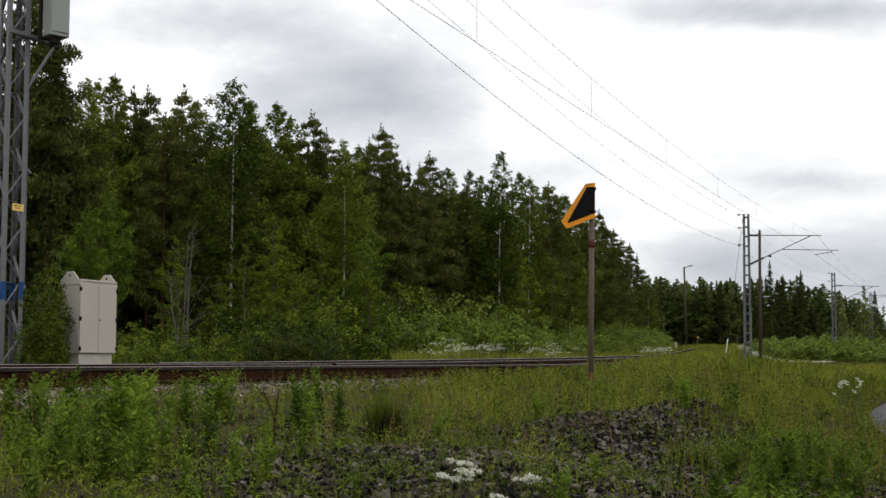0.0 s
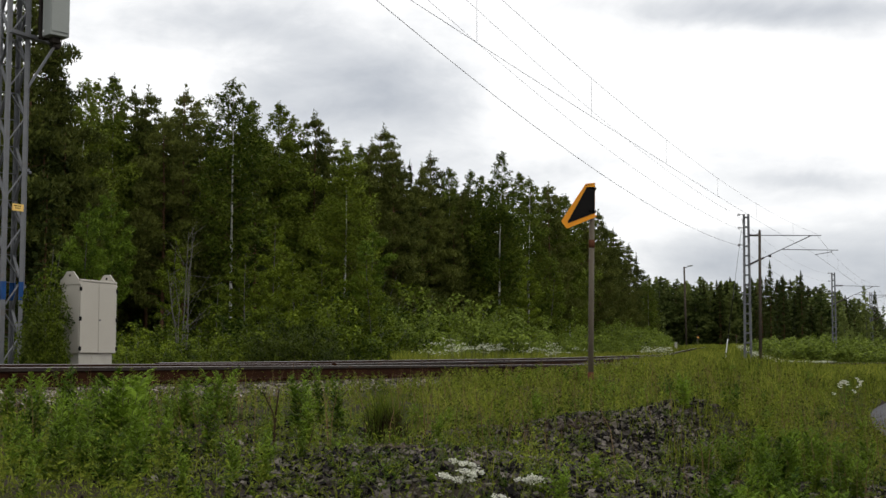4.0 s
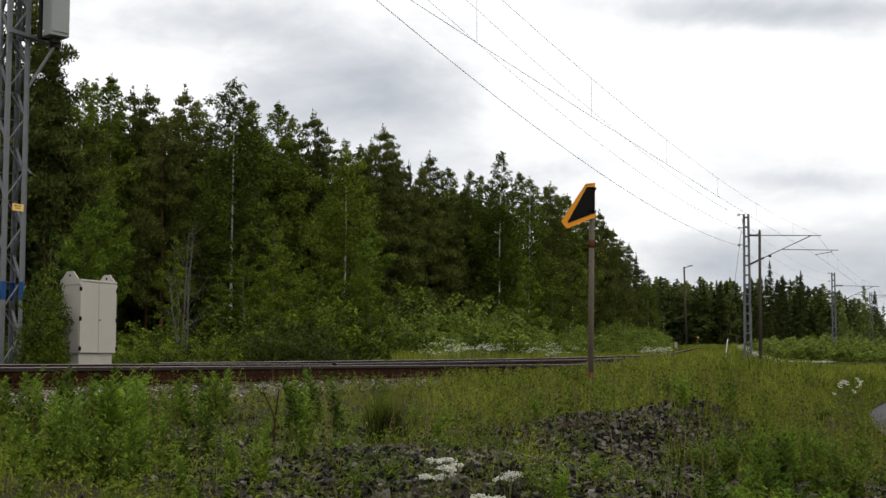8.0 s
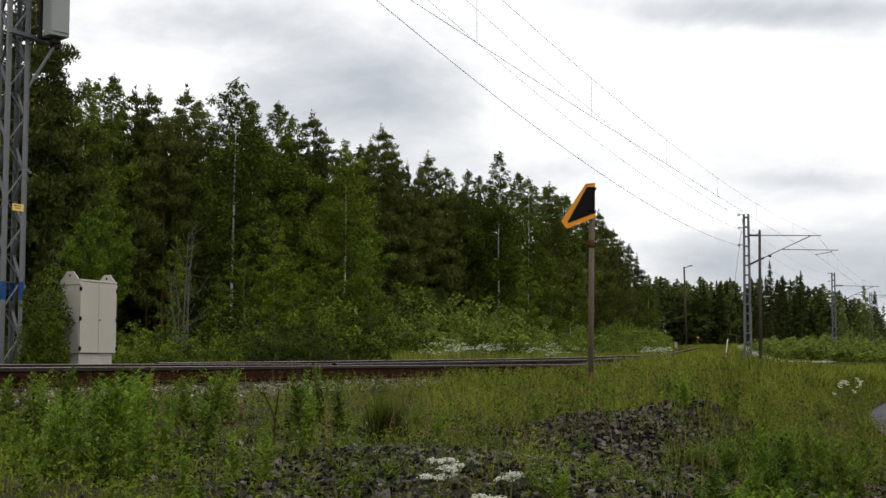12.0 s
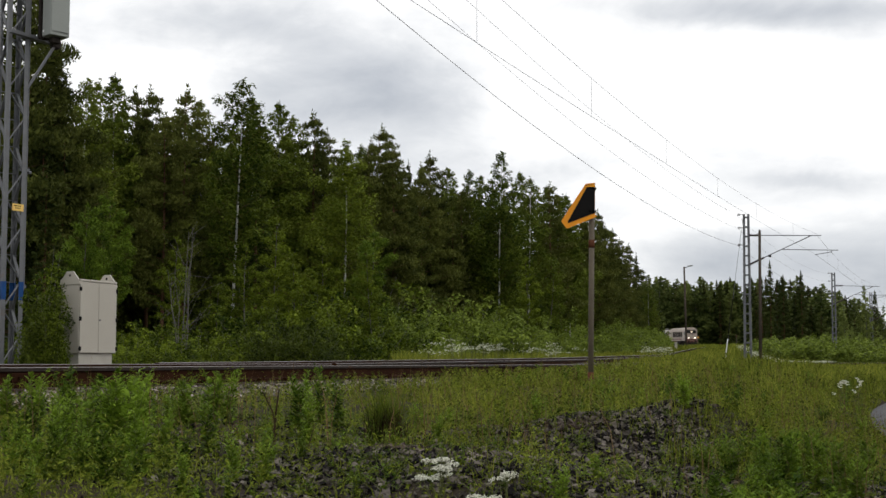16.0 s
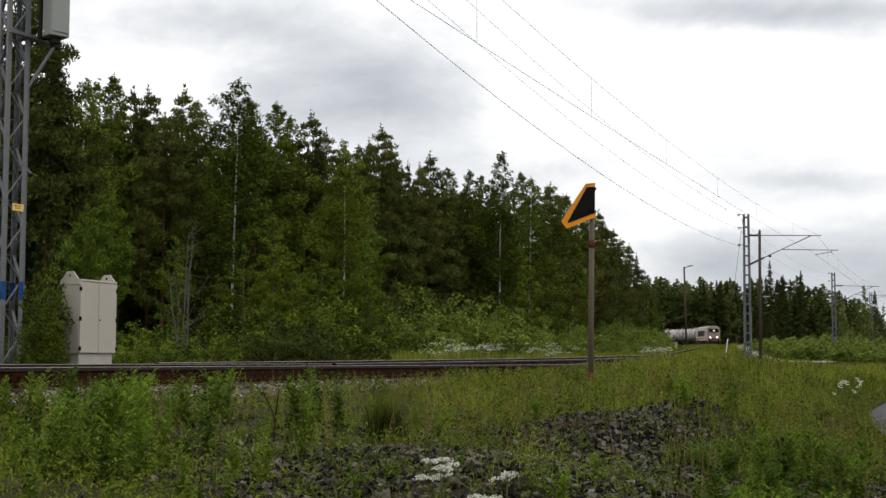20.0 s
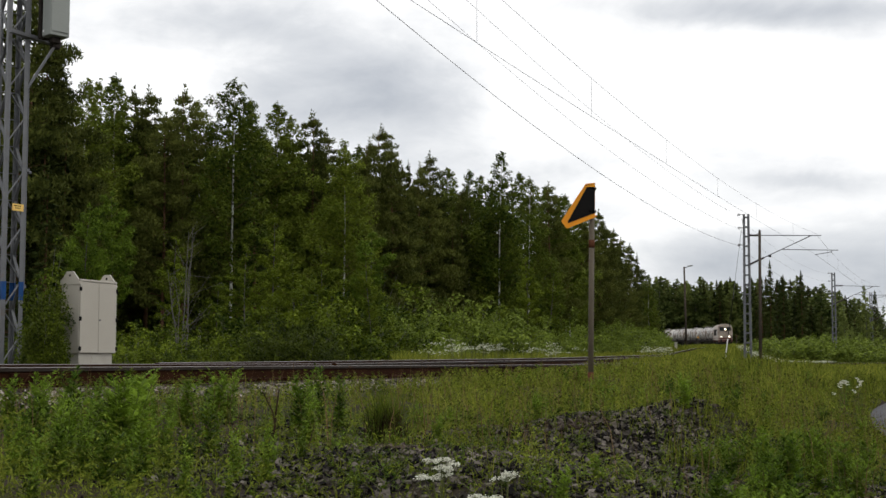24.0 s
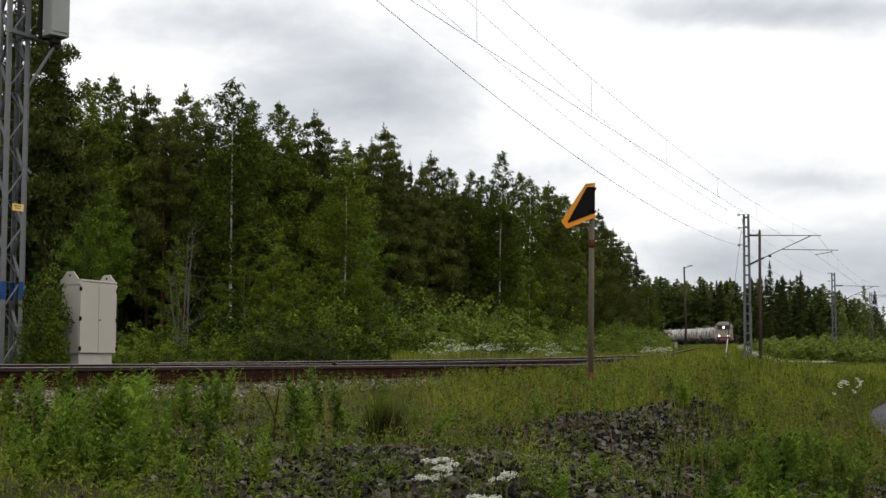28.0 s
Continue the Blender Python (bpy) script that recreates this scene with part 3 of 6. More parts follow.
def signal_cabinet():
    """Cream two-door cabinet on a plinth, its doors towards the track."""
    m = thing("signal_cabinet", pose(-4.385, 15.0, -0.47, 0, -0.4, RZ_TRACK), "cream steel signalling cabinet with two closed doors", "cabinet")
    w, dep, h = 0.27, 0.70, 0.875   # depth across the track, width along it, height of the doors
    part("plinth", box(B(), (0.24, 0.64, 0.64), (-w / 2, dep / 2, 0.30), bevel=0.01), PLINTH, m, "pale concrete plinth")
    part("body", box(B(), (w, dep, h), (-w / 2, dep / 2, 0.62 + h / 2), bevel=0.008), CREAM, m)
    for k in range(2):
        d = part("door", box(B(), (0.018, 0.345, h - 0.02), (0.010, 0.175 + k * 0.35, 0.62 + h / 2), bevel=0.004), CREAM, m)
        for q in (0.06, 0.42, 0.78):
            part("hinge", box(B(), (0.03, 0.022, 0.05), (0.02, 0.005 + 0.69 * k, 0.62 + q), bevel=0.005), BLACK, d, "black hinge")
    part("lock", rod(B(), (0.01, 0.37, 1.03), (0.03, 0.37, 1.03), 0.012, seg=10), GALV, m)
    part("roof", box(B(), (w + 0.03, dep + 0.02, 0.025), (-w / 2, dep / 2, 0.62 + h + 0.012), (0, 0, 0), bevel=0.006), CREAM, m)
    for k in (0, 1):
        bm = B()
        yv = dep * k
        prof = [(0.02, 0), (0.0, 0.05), (-0.09, 0.16), (-w + 0.09, 0.16), (-w, 0.05), (-w - 0.02, 0)]
        fr = [bm.verts.new((a, yv - 0.012, 0.62 + h - 0.04 + b)) for a, b in prof]
        bk = [bm.verts.new((a, yv + 0.012, 0.62 + h - 0.04 + b)) for a, b in prof]
        bm.faces.new(fr)
        bm.faces.new(bk[::-1])
        for i in range(6):
            bm.faces.new((fr[i - 1], bk[i - 1], bk[i], fr[i]))
        e = part("lifting_plate", bm, CREAM, m)
        part("lifting_hole", rod(B(), (-w / 2, yv - 0.014, 0.62 + h + 0.07), (-w / 2, yv + 0.014, 0.62 + h + 0.07), 0.014, seg=12), BLACK, e)


signal_cabinet()


def board_sign():
    """The slanting black board with an orange edge, on a steel post."""
    Y = 14.0
    s = Y / 2200.0
    x = (1047.5 - 784) * s * 1.012 - 0.045
    m = thing("speed_board_sign", pose(x, Y, gz(x, Y), 0, 1.0, 0), "slanted black railway board with orange border on a rusty post", "railway sign")
    g = gz(x, Y)
    top = 2.065 - g
    part("post", rod(B(), (0, 0, -0.2), (0, 0, top - 0.34), 0.031, 0.031, seg=14), POST_GREY, m, "weathered grey steel post", smooth=True)
    part("rust_sleeve", rod(B(), (0, 0, -0.05), (0, 0, 0.26), 0.0345, seg=14), RUST, m, "rusty foot of the post", smooth=True)
    part("rust_sleeve", rod(B(), (0, 0, top - 0.73), (0, 0, top - 0.64), 0.0345, seg=14), RUST, m, "rusty band", smooth=True)
    out = [(0.03, 0.0), (-0.075, -0.012), (-0.345, -0.44), (-0.285, -0.515), (0.045, -0.375), (0.03, -0.36)]
    inn = [(0.027, -0.042), (-0.064, -0.046), (-0.280, -0.448), (-0.268, -0.458), (0.027, -0.340), (0.028, -0.33)]

    def slab(pts, y0, y1):
        bm = B()
        a = [bm.verts.new((px, y0, pz)) for px, pz in pts]
        b = [bm.verts.new((px, y1, pz)) for px, pz in pts]
        bm.faces.new(a)
        bm.faces.new(b[::-1])
        for i in range(len(pts)):
            bm.faces.new((a[i - 1], b[i - 1], b[i], a[i]))
        bmesh.ops.recalc_face_normals(bm, faces=bm.faces)
        return bm

    bd = part("board", slab(out, -0.045, -0.035), ORANGE, m, "orange bordered board")
    bd.location = (0, 0, top)
    fc = part("black_field", slab(inn, -0.050, -0.044), BLACK, bd, "black field of the board")
    rim = B()
    for i in range(4):
        strip_bar(rim, (out[i][0], -0.047, out[i][1]), (out[(i + 1) % 6][0], -0.047, out[(i + 1) % 6][1]), 0.012, 0.012)
    part("rim", rim, ORANGE, bd)
    cl = box(B(), (0.09, 0.09, 0.03), (0, -0.005, top - 0.06), bevel=0.006)
    box(cl, (0.09, 0.09, 0.03), (0, -0.005, top - 0.32), bevel=0.006)
    part("clamp", cl, POST_GREY, m)
    part("post_top", rod(B(), (0, 0, top - 0.36), (0, 0, top - 0.03), 0.03, seg=12), POST_GREY, m)


board_sign()


def wires():
    """Contact wire, messenger and line wires of the straight line, span by span."""
    grp = "overhead wires"

    def strand(name, pts, r, label, cat="wire"):
        v, f = tube(pts, r, 5)
        return tagged(new(name, mesh_of(name, v, f, WIRE, True)), label, cat, grp)

    spans = [(16.45, 72.0), (72.0, 119.7), (119.7, 167.5), (167.5, 215.0)]
    for (a, b) in spans:
        ts = np.linspace(0, 1, 25)
        yy = a + (b - a) * ts
        first = a < 60
        st = (lambda t: 0.15 + 0.79 * t * t) if first else (lambda t: 0.94)
        h0, sg = (8.0, 0.80) if first else (7.5, 0.6)
        con = [(*main_at(y, st(t)), 6.25) for y, t in zip(yy, ts)]
        mes = [(*main_at(y, st(t)), h0 + (7.5 - h0) * t - sg * 4 * t * (1 - t)) for y, t in zip(yy, ts)]
        rad = 0.0055 if first else 0.008
        strand("contact_wire", con, rad, "taut contact wire over the straight track")
        strand("messenger_wire", mes, rad * 0.8, "sagging messenger wire above the contact wire")
        for t in (0.133, 0.265, 0.402, 0.538, 0.68, 0.86):
            y = a + (b - a) * t
            x1, y1 = main_at(y, st(t))
            strand("dropper", [(x1, y1, 6.25), (x1 + 0.003, y1, h0 + (7.5 - h0) * t - sg * 4 * t * (1 - t))], 0.0035, "thin vertical dropper between the wires", "dropper")
        for g0, g1, sag, r in ((9.62 if first else 6.85, 6.85, 1.30 if first else 0.7, 0.008), (10.63 if first else 7.85, 7.85, 1.2 if first else 0.7, 0.0045), (11.4 if first else 8.62, 8.62, 1.0 if first else 0.7, 0.0045)):
            pts = []
            for y, t in zip(yy, ts):
                x = MAST_X0 + SLOPE * y - 0.42 * UY
                pts.append((x, y + 0.42 * UX, g0 + (g1 - g0) * t - sag * 4 * t * (1 - t)))
            strand("line_wire", pts, r, "line wire hanging along the back of the masts")


wires()


def wood_pole():
    x, y = 17.55, 69.0
    m = thing("wooden_pole", pose(x, y, gz(x, y), 0, 0.9, 0), "dark weathered wooden pole beside the mast", "pole")
    part("pole", rod(B(), (0, 0, -0.3), (0, 0, 7.55), 0.10, 0.072, 12), OLD_WOOD, m, smooth=True)
    part("cap", rod(B(), (0, 0, 7.55), (0, 0, 7.6), 0.085, 0.03, 10), GALV, m)


wood_pole()


def guy_wire():
    x1, y1 = MAST_X0 + SLOPE * 72 - 0.05, 72.0
    m = thing("mast_stay", pose(15.87, 70.5, gz(15.87, 70.5)), "thin mast stay wire with a black and white guard", "stay wire")
    top = Vector((x1 - 15.87, y1 - 70.5, 8.5 - gz(15.87, 70.5)))
    part("wire", rod(B(), (0, 0, -0.1), top, 0.012, seg=5), WIRE, m)
    part("white_guard", rod(B(), top * 0.01, top * 0.085, 0.028, seg=8), WHITE, m, "white guard tube")
    part("white_guard", rod(B(), top * 0.10, top * 0.19, 0.028, seg=8), WHITE, m, "white guard tube")
    part("black_guard", rod(B(), top * 0.19, top * 0.45, 0.02, seg=8), BLACK, m, "black guard tube")


guy_wire()


def street_lamp():
    Y = 150.0
    x = (1213.5 - 784) / 2200 * Y
    g = gz(x, Y)
    m = thing("street_lamp", pose(x, Y, g, 0, -0.6, 0), "tall dark wooden street lamp pole with a short arm", "street lamp")
    top = (641.5 - 472) / 2200 * Y - g
    part("pole", rod(B(), (0, 0, -0.3), (0, 0, top), 0.13, 0.10, 10), OLD_WOOD, m, smooth=True)
    part("arm", rod(B(), (0, 0, top - 0.15), (0.65, 0, top + 0.1), 0.05, seg=8), GALV, m)
    part("lamp_head", box(B(), (0.6, 0.25, 0.16), (0.75, 0, top + 0.1), (0, -8, 0), bevel=0.05), GREY_PAINT, m)


street_lamp()


def small_posts():
    for px, top, bot, Y, w, mat, lab in ((1195, 606, 614, 118.0, 0.24, PLINTH, "short white marker post beside the branch line"),):
        x = (px - 784) / 2200 * Y
        m = thing("marker_post", pose(x, Y, gz(x, Y)), lab, "marker post", "marker posts")
        h = (641.5 - top) / 2200 * Y - gz(x, Y)
        part("post", box(B(), (w, w * 0.7, h), (0, 0, h / 2), bevel=0.03), mat, m)
        part("cap", box(B(), (w + 0.05, w * 0.7 + 0.05, 0.05), (0, 0, h), bevel=0.01), PLINTH, m)
    for px, cy, Y in ((1234, 597, 190.0), (1302, 595, 205.0)):
        x = (px - 784) / 2200 * Y
        g = gz(x, Y)
        m = thing("crossing_sign", pose(x, Y, g), "small orange and yellow crossing sign on a post", "crossing sign", "crossing signs")
        h = (641.5 - cy) / 2200 * Y - g
        part("post", rod(B(), (0, 0, -0.2), (0, 0, h + 0.3), 0.05, seg=8), POST_GREY, m)
        for a in (35, -35):
            part("sign_blade", box(B(), (0.40, 0.03, 0.11), (0, -0.06, h), (0, a, 0), bevel=0.01), (ORANGE if a > 0 else YELLOW) if px < 1250 else RUST, m, "crossed sign blade")


small_posts()

# ---- trees and bushes ----


def trunk_mesh(rng, h, r, mat, bend=0.25, limbs=(), seg=7, limb_mat=None):
    zs = np.linspace(-0.3, h, 9)
    a, b = rng.uniform(0, 6.28, 2)
    px = bend * np.sin(zs / h * 3.0 + a) - bend * math.sin(a)
    py = bend * np.sin(zs / h * 2.3 + b) - bend * math.sin(b)
    px, py = px * (zs > 0), py * (zs > 0)
    rr = r * (1 - 0.9 * np.clip(zs, 0, h) / h)
    tubes = [tube(np.stack([px, py, zs], axis=1), rr, seg)]
    for (z, az, out, rise) in limbs:
        i = np.interp(z, zs, px), np.interp(z, zs, py)
        t = np.linspace(0, 1, 4)[:, None]
        d = np.array([[math.cos(az) * out, math.sin(az) * out, rise]])
        p = np.array([[i[0], i[1], z]]) + d * t + np.array([[0, 0, 1.0]]) * (t * t) * 0.12 * rise
        tubes.append(tube(p, np.linspace(max(0.25 * r * (1 - 0.8 * z / h), 0.012), 0.006, 4), 4))
    me = join_tubes("trunk", tubes, mat)
    if limb_mat:
        me.materials.append(limb_mat)
        idx = np.ones(len(me.polygons), dtype=np.int32)
        idx[:len(tubes[0][1])] = 0
        me.polygons.foreach_set("material_index", idx)
    return me, (zs, px, py)


def clumped(rng, tips, per, spread):
    """Leaf places scattered round limb tips."""
    n = len(tips)
    c = np.repeat(tips, per, axis=0)
    return c + rng.normal(size=(n * per, 3)) * np.repeat(spread, per)[:, None] * np.array([[1, 1, 1.0]])


def tuft_leaves(rng, centre, radius, count, length, width, tall=0.8, hang=0.0, loose=0.5):
    """Three-cornered leaves that cover rounded tufts of foliage, most of them facing up and outwards."""
    k = np.maximum(2, np.asarray(count)).astype(int)
    c, R = np.repeat(centre, k, axis=0), np.repeat(radius, k)[:, None]
    n = len(c)
    d = unit(rng.normal(size=(n, 3)) + np.array([[0, 0, 0.35]]))
    p = c + d * R * (rng.uniform(0.05, 1.0, (n, 1)) ** 0.42) * np.array([[1, 1, tall]])
    nor = unit(d * 0.7 + np.array([[0, 0, 0.75]]) + rng.normal(size=(n, 3)) * loose)
    ax = unit(np.cross(nor, rng.normal(size=(n, 3))) + d * 0.5 + np.array([[0, 0, -hang]]))
    side = unit(np.cross(ax, nor))
    L = (length * rng.uniform(0.65, 1.3, n))[:, None]
    W = L * (width / length)
    v = np.stack([p - ax * L * 0.4 - side * W * 0.5, p - ax * L * 0.3 + side * W * 0.5, p + ax * L * 0.6], axis=1).reshape(-1, 3)
    return v, np.arange(3 * n).reshape(-1, 3)


def proto_birch(seed, h, r, base, leaves, leaf=0.15, mat=BIRCH_LEAF, bark=BIRCH_BARK, shape=0.8, name="birch_tree", label="", cat="tree", tall=1.0, hang=0.45, tuft=0.19, boughs=76, bend=0.2):
    """A broad-leaved tree: limbs that rise and bow out, each with tufts of leaves; the top thins out to a leader."""
    rng = np.random.default_rng(seed)
    limbs, tips, rad = [], [], []
    n = boughs if leaves > 3000 else 48
    lobes = rng.uniform(0, 6.28, 3)
    for i in range(n):
        t = (i + rng.uniform(0, 1)) / n
        z = base * h + (0.985 - base) * h * t
        az = i * 2.4 + rng.uniform(-0.7, 0.7)
        prof = min(1.0, 0.5 + 2.0 * t) * (1 - t ** 1.9) ** shape
        prof *= 1 + 0.22 * math.sin(2 * az + lobes[0] + 3 * t) + 0.16 * math.sin(9 * t + lobes[1])
        out = r * prof * rng.uniform(0.6, 1.15) + 0.10
        rise = out * rng.uniform(0.35, 0.8)
        z0 = z - 0.35 * rise
        limbs.append((z0, az, out, rise))
        big = tuft * r * (0.40 + 0.70 * min(1.0, out / r))
        for q in ((0.35, 0.6, 0.82, 1.0) if out > 0.3 * r else (0.6, 1.0)):
            a2 = az + rng.uniform(-0.35, 0.35)
            tips.append((math.cos(a2) * out * q, math.sin(a2) * out * q, z0 + rise * q * 1.1 - 0.3 * hang * out * q * q))
            rad.append(big * rng.uniform(0.7, 1.35))
    for q, big in ((0.94, 0.10), (0.958, 0.085), (0.975, 0.065), (0.99, 0.05), (1.0, 0.035)):
        tips.append((rng.normal(0, 0.02) * r, rng.normal(0, 0.02) * r, h * q))
        rad.append(big * r)
    me, (zs, px, py) = trunk_mesh(rng, h * 0.99, h * 0.0058 + 0.012, bark, bend, limbs if leaves > 3000 else [], 7, PINE_BARK)
    tips, rad = np.array(tips), np.array(rad)
    tips[:, 0] += np.interp(tips[:, 2], zs, px)
    tips[:, 1] += np.interp(tips[:, 2], zs, py)
    keep = rng.uniform(size=len(tips)) > 0.08
    tips, rad = tips[keep], rad[keep]
    count = leaves * rad ** 2 / np.sum(rad ** 2) * rng.uniform(0.55, 1.4, len(rad))
    v, f = tuft_leaves(rng, tips, rad, count, leaf, leaf * 0.66, tall, hang)
    root = thing(name, pose(0, 0, -50), label or "tall birch with a pale trunk and fresh green leaves", cat)
    part("trunk", me, None, root)
    part("crown", mesh_of("crown", v, f, mat), None, root)
    return root


def proto_pine(seed, h, r, base, leaves, label="", leaf=0.20):
    """A pine: whorls of limbs that end in flat upturned pads of needles, with gaps between them."""
    rng = np.random.default_rng(seed)
    limbs, tips, rad = [], [], []
    n = 60
    for i in range(n):
        t = (int(i / 3) * 3 + rng.uniform(0, 1.6)) / n
        z = base * h + (0.97 - base) * h * t
        out = r * max(0.02, 1 - t ** 1.7) ** 0.9 * rng.uniform(0.5, 1.15) + 0.14
        az = i * 2.1 + rng.uniform(-0.6, 0.6)
        rise = out * rng.uniform(0.1, 0.45)
        limbs.append((z, az, out, rise))
        for q in ((0.5, 0.78, 1.0) if out > 0.8 else (0.65, 1.0)):
            a2 = az + rng.uniform(-0.3, 0.3)
            tips.append((math.cos(a2) * out * q, math.sin(a2) * out * q, z + rise * q * 1.15 + rng.uniform(-0.1, 0.15)))
            rad.append((0.22 + 0.19 * min(out, 2.2)) * rng.uniform(0.75, 1.3))
    for q, big in ((0.94, 0.27), (0.955, 0.24), (0.97, 0.20), (0.985, 0.15), (1.0, 0.10)):
        tips.append((rng.normal(0, 0.06), rng.normal(0, 0.06), h * q))
        rad.append(big)
    me, (zs, px, py) = trunk_mesh(rng, h * 0.97, h * 0.0075 + 0.02, PINE_BARK, 0.15, limbs)
    tips, rad = np.array(tips), np.array(rad)
    count = leaves * rad ** 2 / np.sum(rad ** 2)
    v, f = tuft_leaves(rng, tips, rad, count, leaf, leaf * 0.36, 0.6, -0.9, 0.7)
    root = thing("pine_tree", pose(0, 0, -50), label or "dark pine with brown bark and tufted needles", "tree")
    part("trunk", me, None, root)
    part("crown", mesh_of("crown", v, f, PINE_LEAF), None, root)
    return root


def proto_spruce(seed, h, r, leaves, label="", leaf=0.30, mat=SPRUCE_LEAF):
    """A spruce: a narrow cone of drooping boughs in tiers, with a bare leader on top."""
    rng = np.random.default_rng(seed)
    cs, axs, limbs = [], [], []
    n = 110
    for i in range(n):
        t = ((int(i / 4) * 4 + rng.uniform(0, 2.2)) / n) ** 0.85
        z = 0.05 * h + 0.92 * h * t
        out = r * (1 - t) ** 0.85 * rng.uniform(0.6, 1.15) + 0.07
        az = i * 2.4 + rng.uniform(-0.5, 0.5)
        d = np.array([math.cos(az), math.sin(az), 0.0])
        m = max(4, int(leaves / n * (0.2 + 1.1 * out / r)))
        q = rng.uniform(0.10, 1.0, m) ** 0.65
        p = d[None] * (out * q)[:, None]
        p[:, 2] = z - 0.50 * out * q + 0.30 * out * q * q
        side = np.array([-d[1], d[0], 0.0])
        p += side[None] * (rng.normal(size=m) * 0.22 * out * (1.1 - q))[:, None] + rng.normal(size=(m, 3)) * 0.04
        p[:, 2] -= np.abs(rng.normal(size=m)) * 0.10 * out
        cs.append(p)
        axs.append(d[None] * 0.9 + side[None] * rng.normal(size=(m, 1)) * 0.6 + np.array([[0, 0, -0.55]]) + rng.normal(size=(m, 3)) * 0.25)
        if i % 3 == 0:
            limbs.append((z, az, out * 0.8, -0.2 * out))
    top = np.array([[0, 0, h * (0.955 + 0.009 * k)] for k in range(6)])
    cs.append(top)
    axs.append(np.tile([[0.05, 0, 1.0]], (6, 1)))
    c, ax = np.concatenate(cs), unit(np.concatenate(axs))
    L = (leaf * rng.uniform(0.6, 1.25, len(c)))[:, None]
    sd = unit(np.cross(ax, rng.normal(size=ax.shape) * 0.5 + np.array([[0, 0, 1.0]]))) * L * 0.19
    v = np.stack([c - ax * L * 0.4 - sd, c - ax * L * 0.4 + sd, c + ax * L * 0.6], axis=1).reshape(-1, 3)
    me, _ = trunk_mesh(rng, h * 0.985, h * 0.009 + 0.02, PINE_BARK, 0.05, limbs if leaf < 0.40 else [], 6)
    root = thing("spruce_tree", pose(0, 0, -50), label or "dark green pointed spruce", "tree")
    part("trunk", me, None, root)
    part("crown", mesh_of("crown", v, np.arange(len(v)).reshape(-1, 3), mat), None, root)
    return root


def proto_bush(seed, h, r, leaves, leaf=0.09, mat=BUSH_LEAF, label="", name="bush", tight=1.0, stems=17):
    """A bush: stems that lean outwards, tufts of leaves along their upper halves, single shoots standing out."""
    rng = np.random.default_rng(seed)
    tubes, tips, rad = [], [], []
    for i in range(stems):
        az, lean = rng.uniform(0, 6.28), rng.uniform(0.03, 1.0) ** 0.7
        L = h * rng.uniform(0.45, 1.0) * (1 - 0.35 * lean * lean)
        d = np.array([math.cos(az) * lean * r, math.sin(az) * lean * r, L])
        t = np.linspace(0, 1, 5)[:, None]
        p = np.array([[0.15 * r * math.cos(az), 0.15 * r * math.sin(az), -0.1]]) + d[None] * t + rng.normal(size=(5, 3)) * 0.03 * h * t
        tubes.append(tube(p, np.linspace(0.010, 0.003, 5) * h / 2.5, 4))
        shoot = i % 4 == 0
        for q in np.linspace(0.18, 1.0, 7):
            tips.append(np.array([np.interp(q, t[:, 0], p[:, k]) for k in range(3)]) + rng.normal(size=3) * 0.05 * h * tight)
            rad.append((0.205 - 0.115 * q) * h * rng.uniform(0.6, 1.3) * (tight if not (shoot and q > 0.7) else 0.5 * tight))
    tips, rad = np.array(tips), np.array(rad)
    tips[:, 2] = np.maximum(tips[:, 2], rad * 0.6)
    count = leaves * rad ** 2 / np.sum(rad ** 2)
    v, f = tuft_leaves(rng, tips, rad, count, leaf, leaf * 0.62, 0.85, 0.1, 0.55)
    v[:, 2] = np.maximum(v[:, 2], 0.01)
    root = thing(name, pose(0, 0, -50), label or "dense green deciduous bush with small leaves", "bush")
    part("woody_frame", join_tubes("woody_frame", tubes, GREY_BARK), None, root)
    part("foliage", mesh_of("foliage", v, f, mat), None, root)
    return root


TALL_BIRCH = []
SWAYING = []     # (thing, resting pose with scale, sway in degrees, phase)


def plant(protos, rng, x, y, h, href, wide=1.0, sway=0.0, group=""):
    """A copy of one of the prototypes, scaled to the height h, standing on the ground."""
    src = protos[int(rng.integers(len(protos)))] if isinstance(protos, list) else protos
    k = h / href
    m = pose(x, y, gz(x, y) - 0.03, rz=rng.uniform(0, 360))
    o = copy_thing(src, m)
    o.scale = (k * wide, k * wide, k)
    if group:
        o["group"] = group
    if sway:
        SWAYING.append((o, m, sway, float(rng.uniform(0, 6.28))))
    return o


BIRCHES = [proto_birch(11, 15, 2.5, 0.20, 20000, 0.165, shape=0.95), proto_birch(12, 15, 2.1, 0.22, 18000, 0.165, shape=1.0), proto_birch(13, 15, 2.8, 0.12, 21000, 0.17, shape=0.9, label="leafy birch with a fresh green crown")]
BRIGHT_BIRCH = proto_birch(16, 15, 2.6, 0.26, 22000, 0.155, YOUNG_LEAF, shape=0.85, label="leafy birch with a bright yellow-green crown")
TALL_PROTO = proto_birch(17, 15, 1.95, 0.30, 17000, 0.16, shape=0.7, label="tall slender birch with a bare pale trunk", bend=0.05)
ASPENS = [proto_birch(21, 8, 1.45, 0.36, 12000, 0.115, ROWAN_LEAF, GREY_BARK, 0.6, "rowan_tree", "young broad-leaved tree with bright green leaves", tall=0.6, hang=0.1, tuft=0.25, boughs=26),
          proto_birch(22, 8, 1.25, 0.40, 11000, 0.115, ROWAN_LEAF, GREY_BARK, 0.6, "rowan_tree", "young broad-leaved tree with bright green leaves", tall=0.6, hang=0.1, tuft=0.27, boughs=24)]
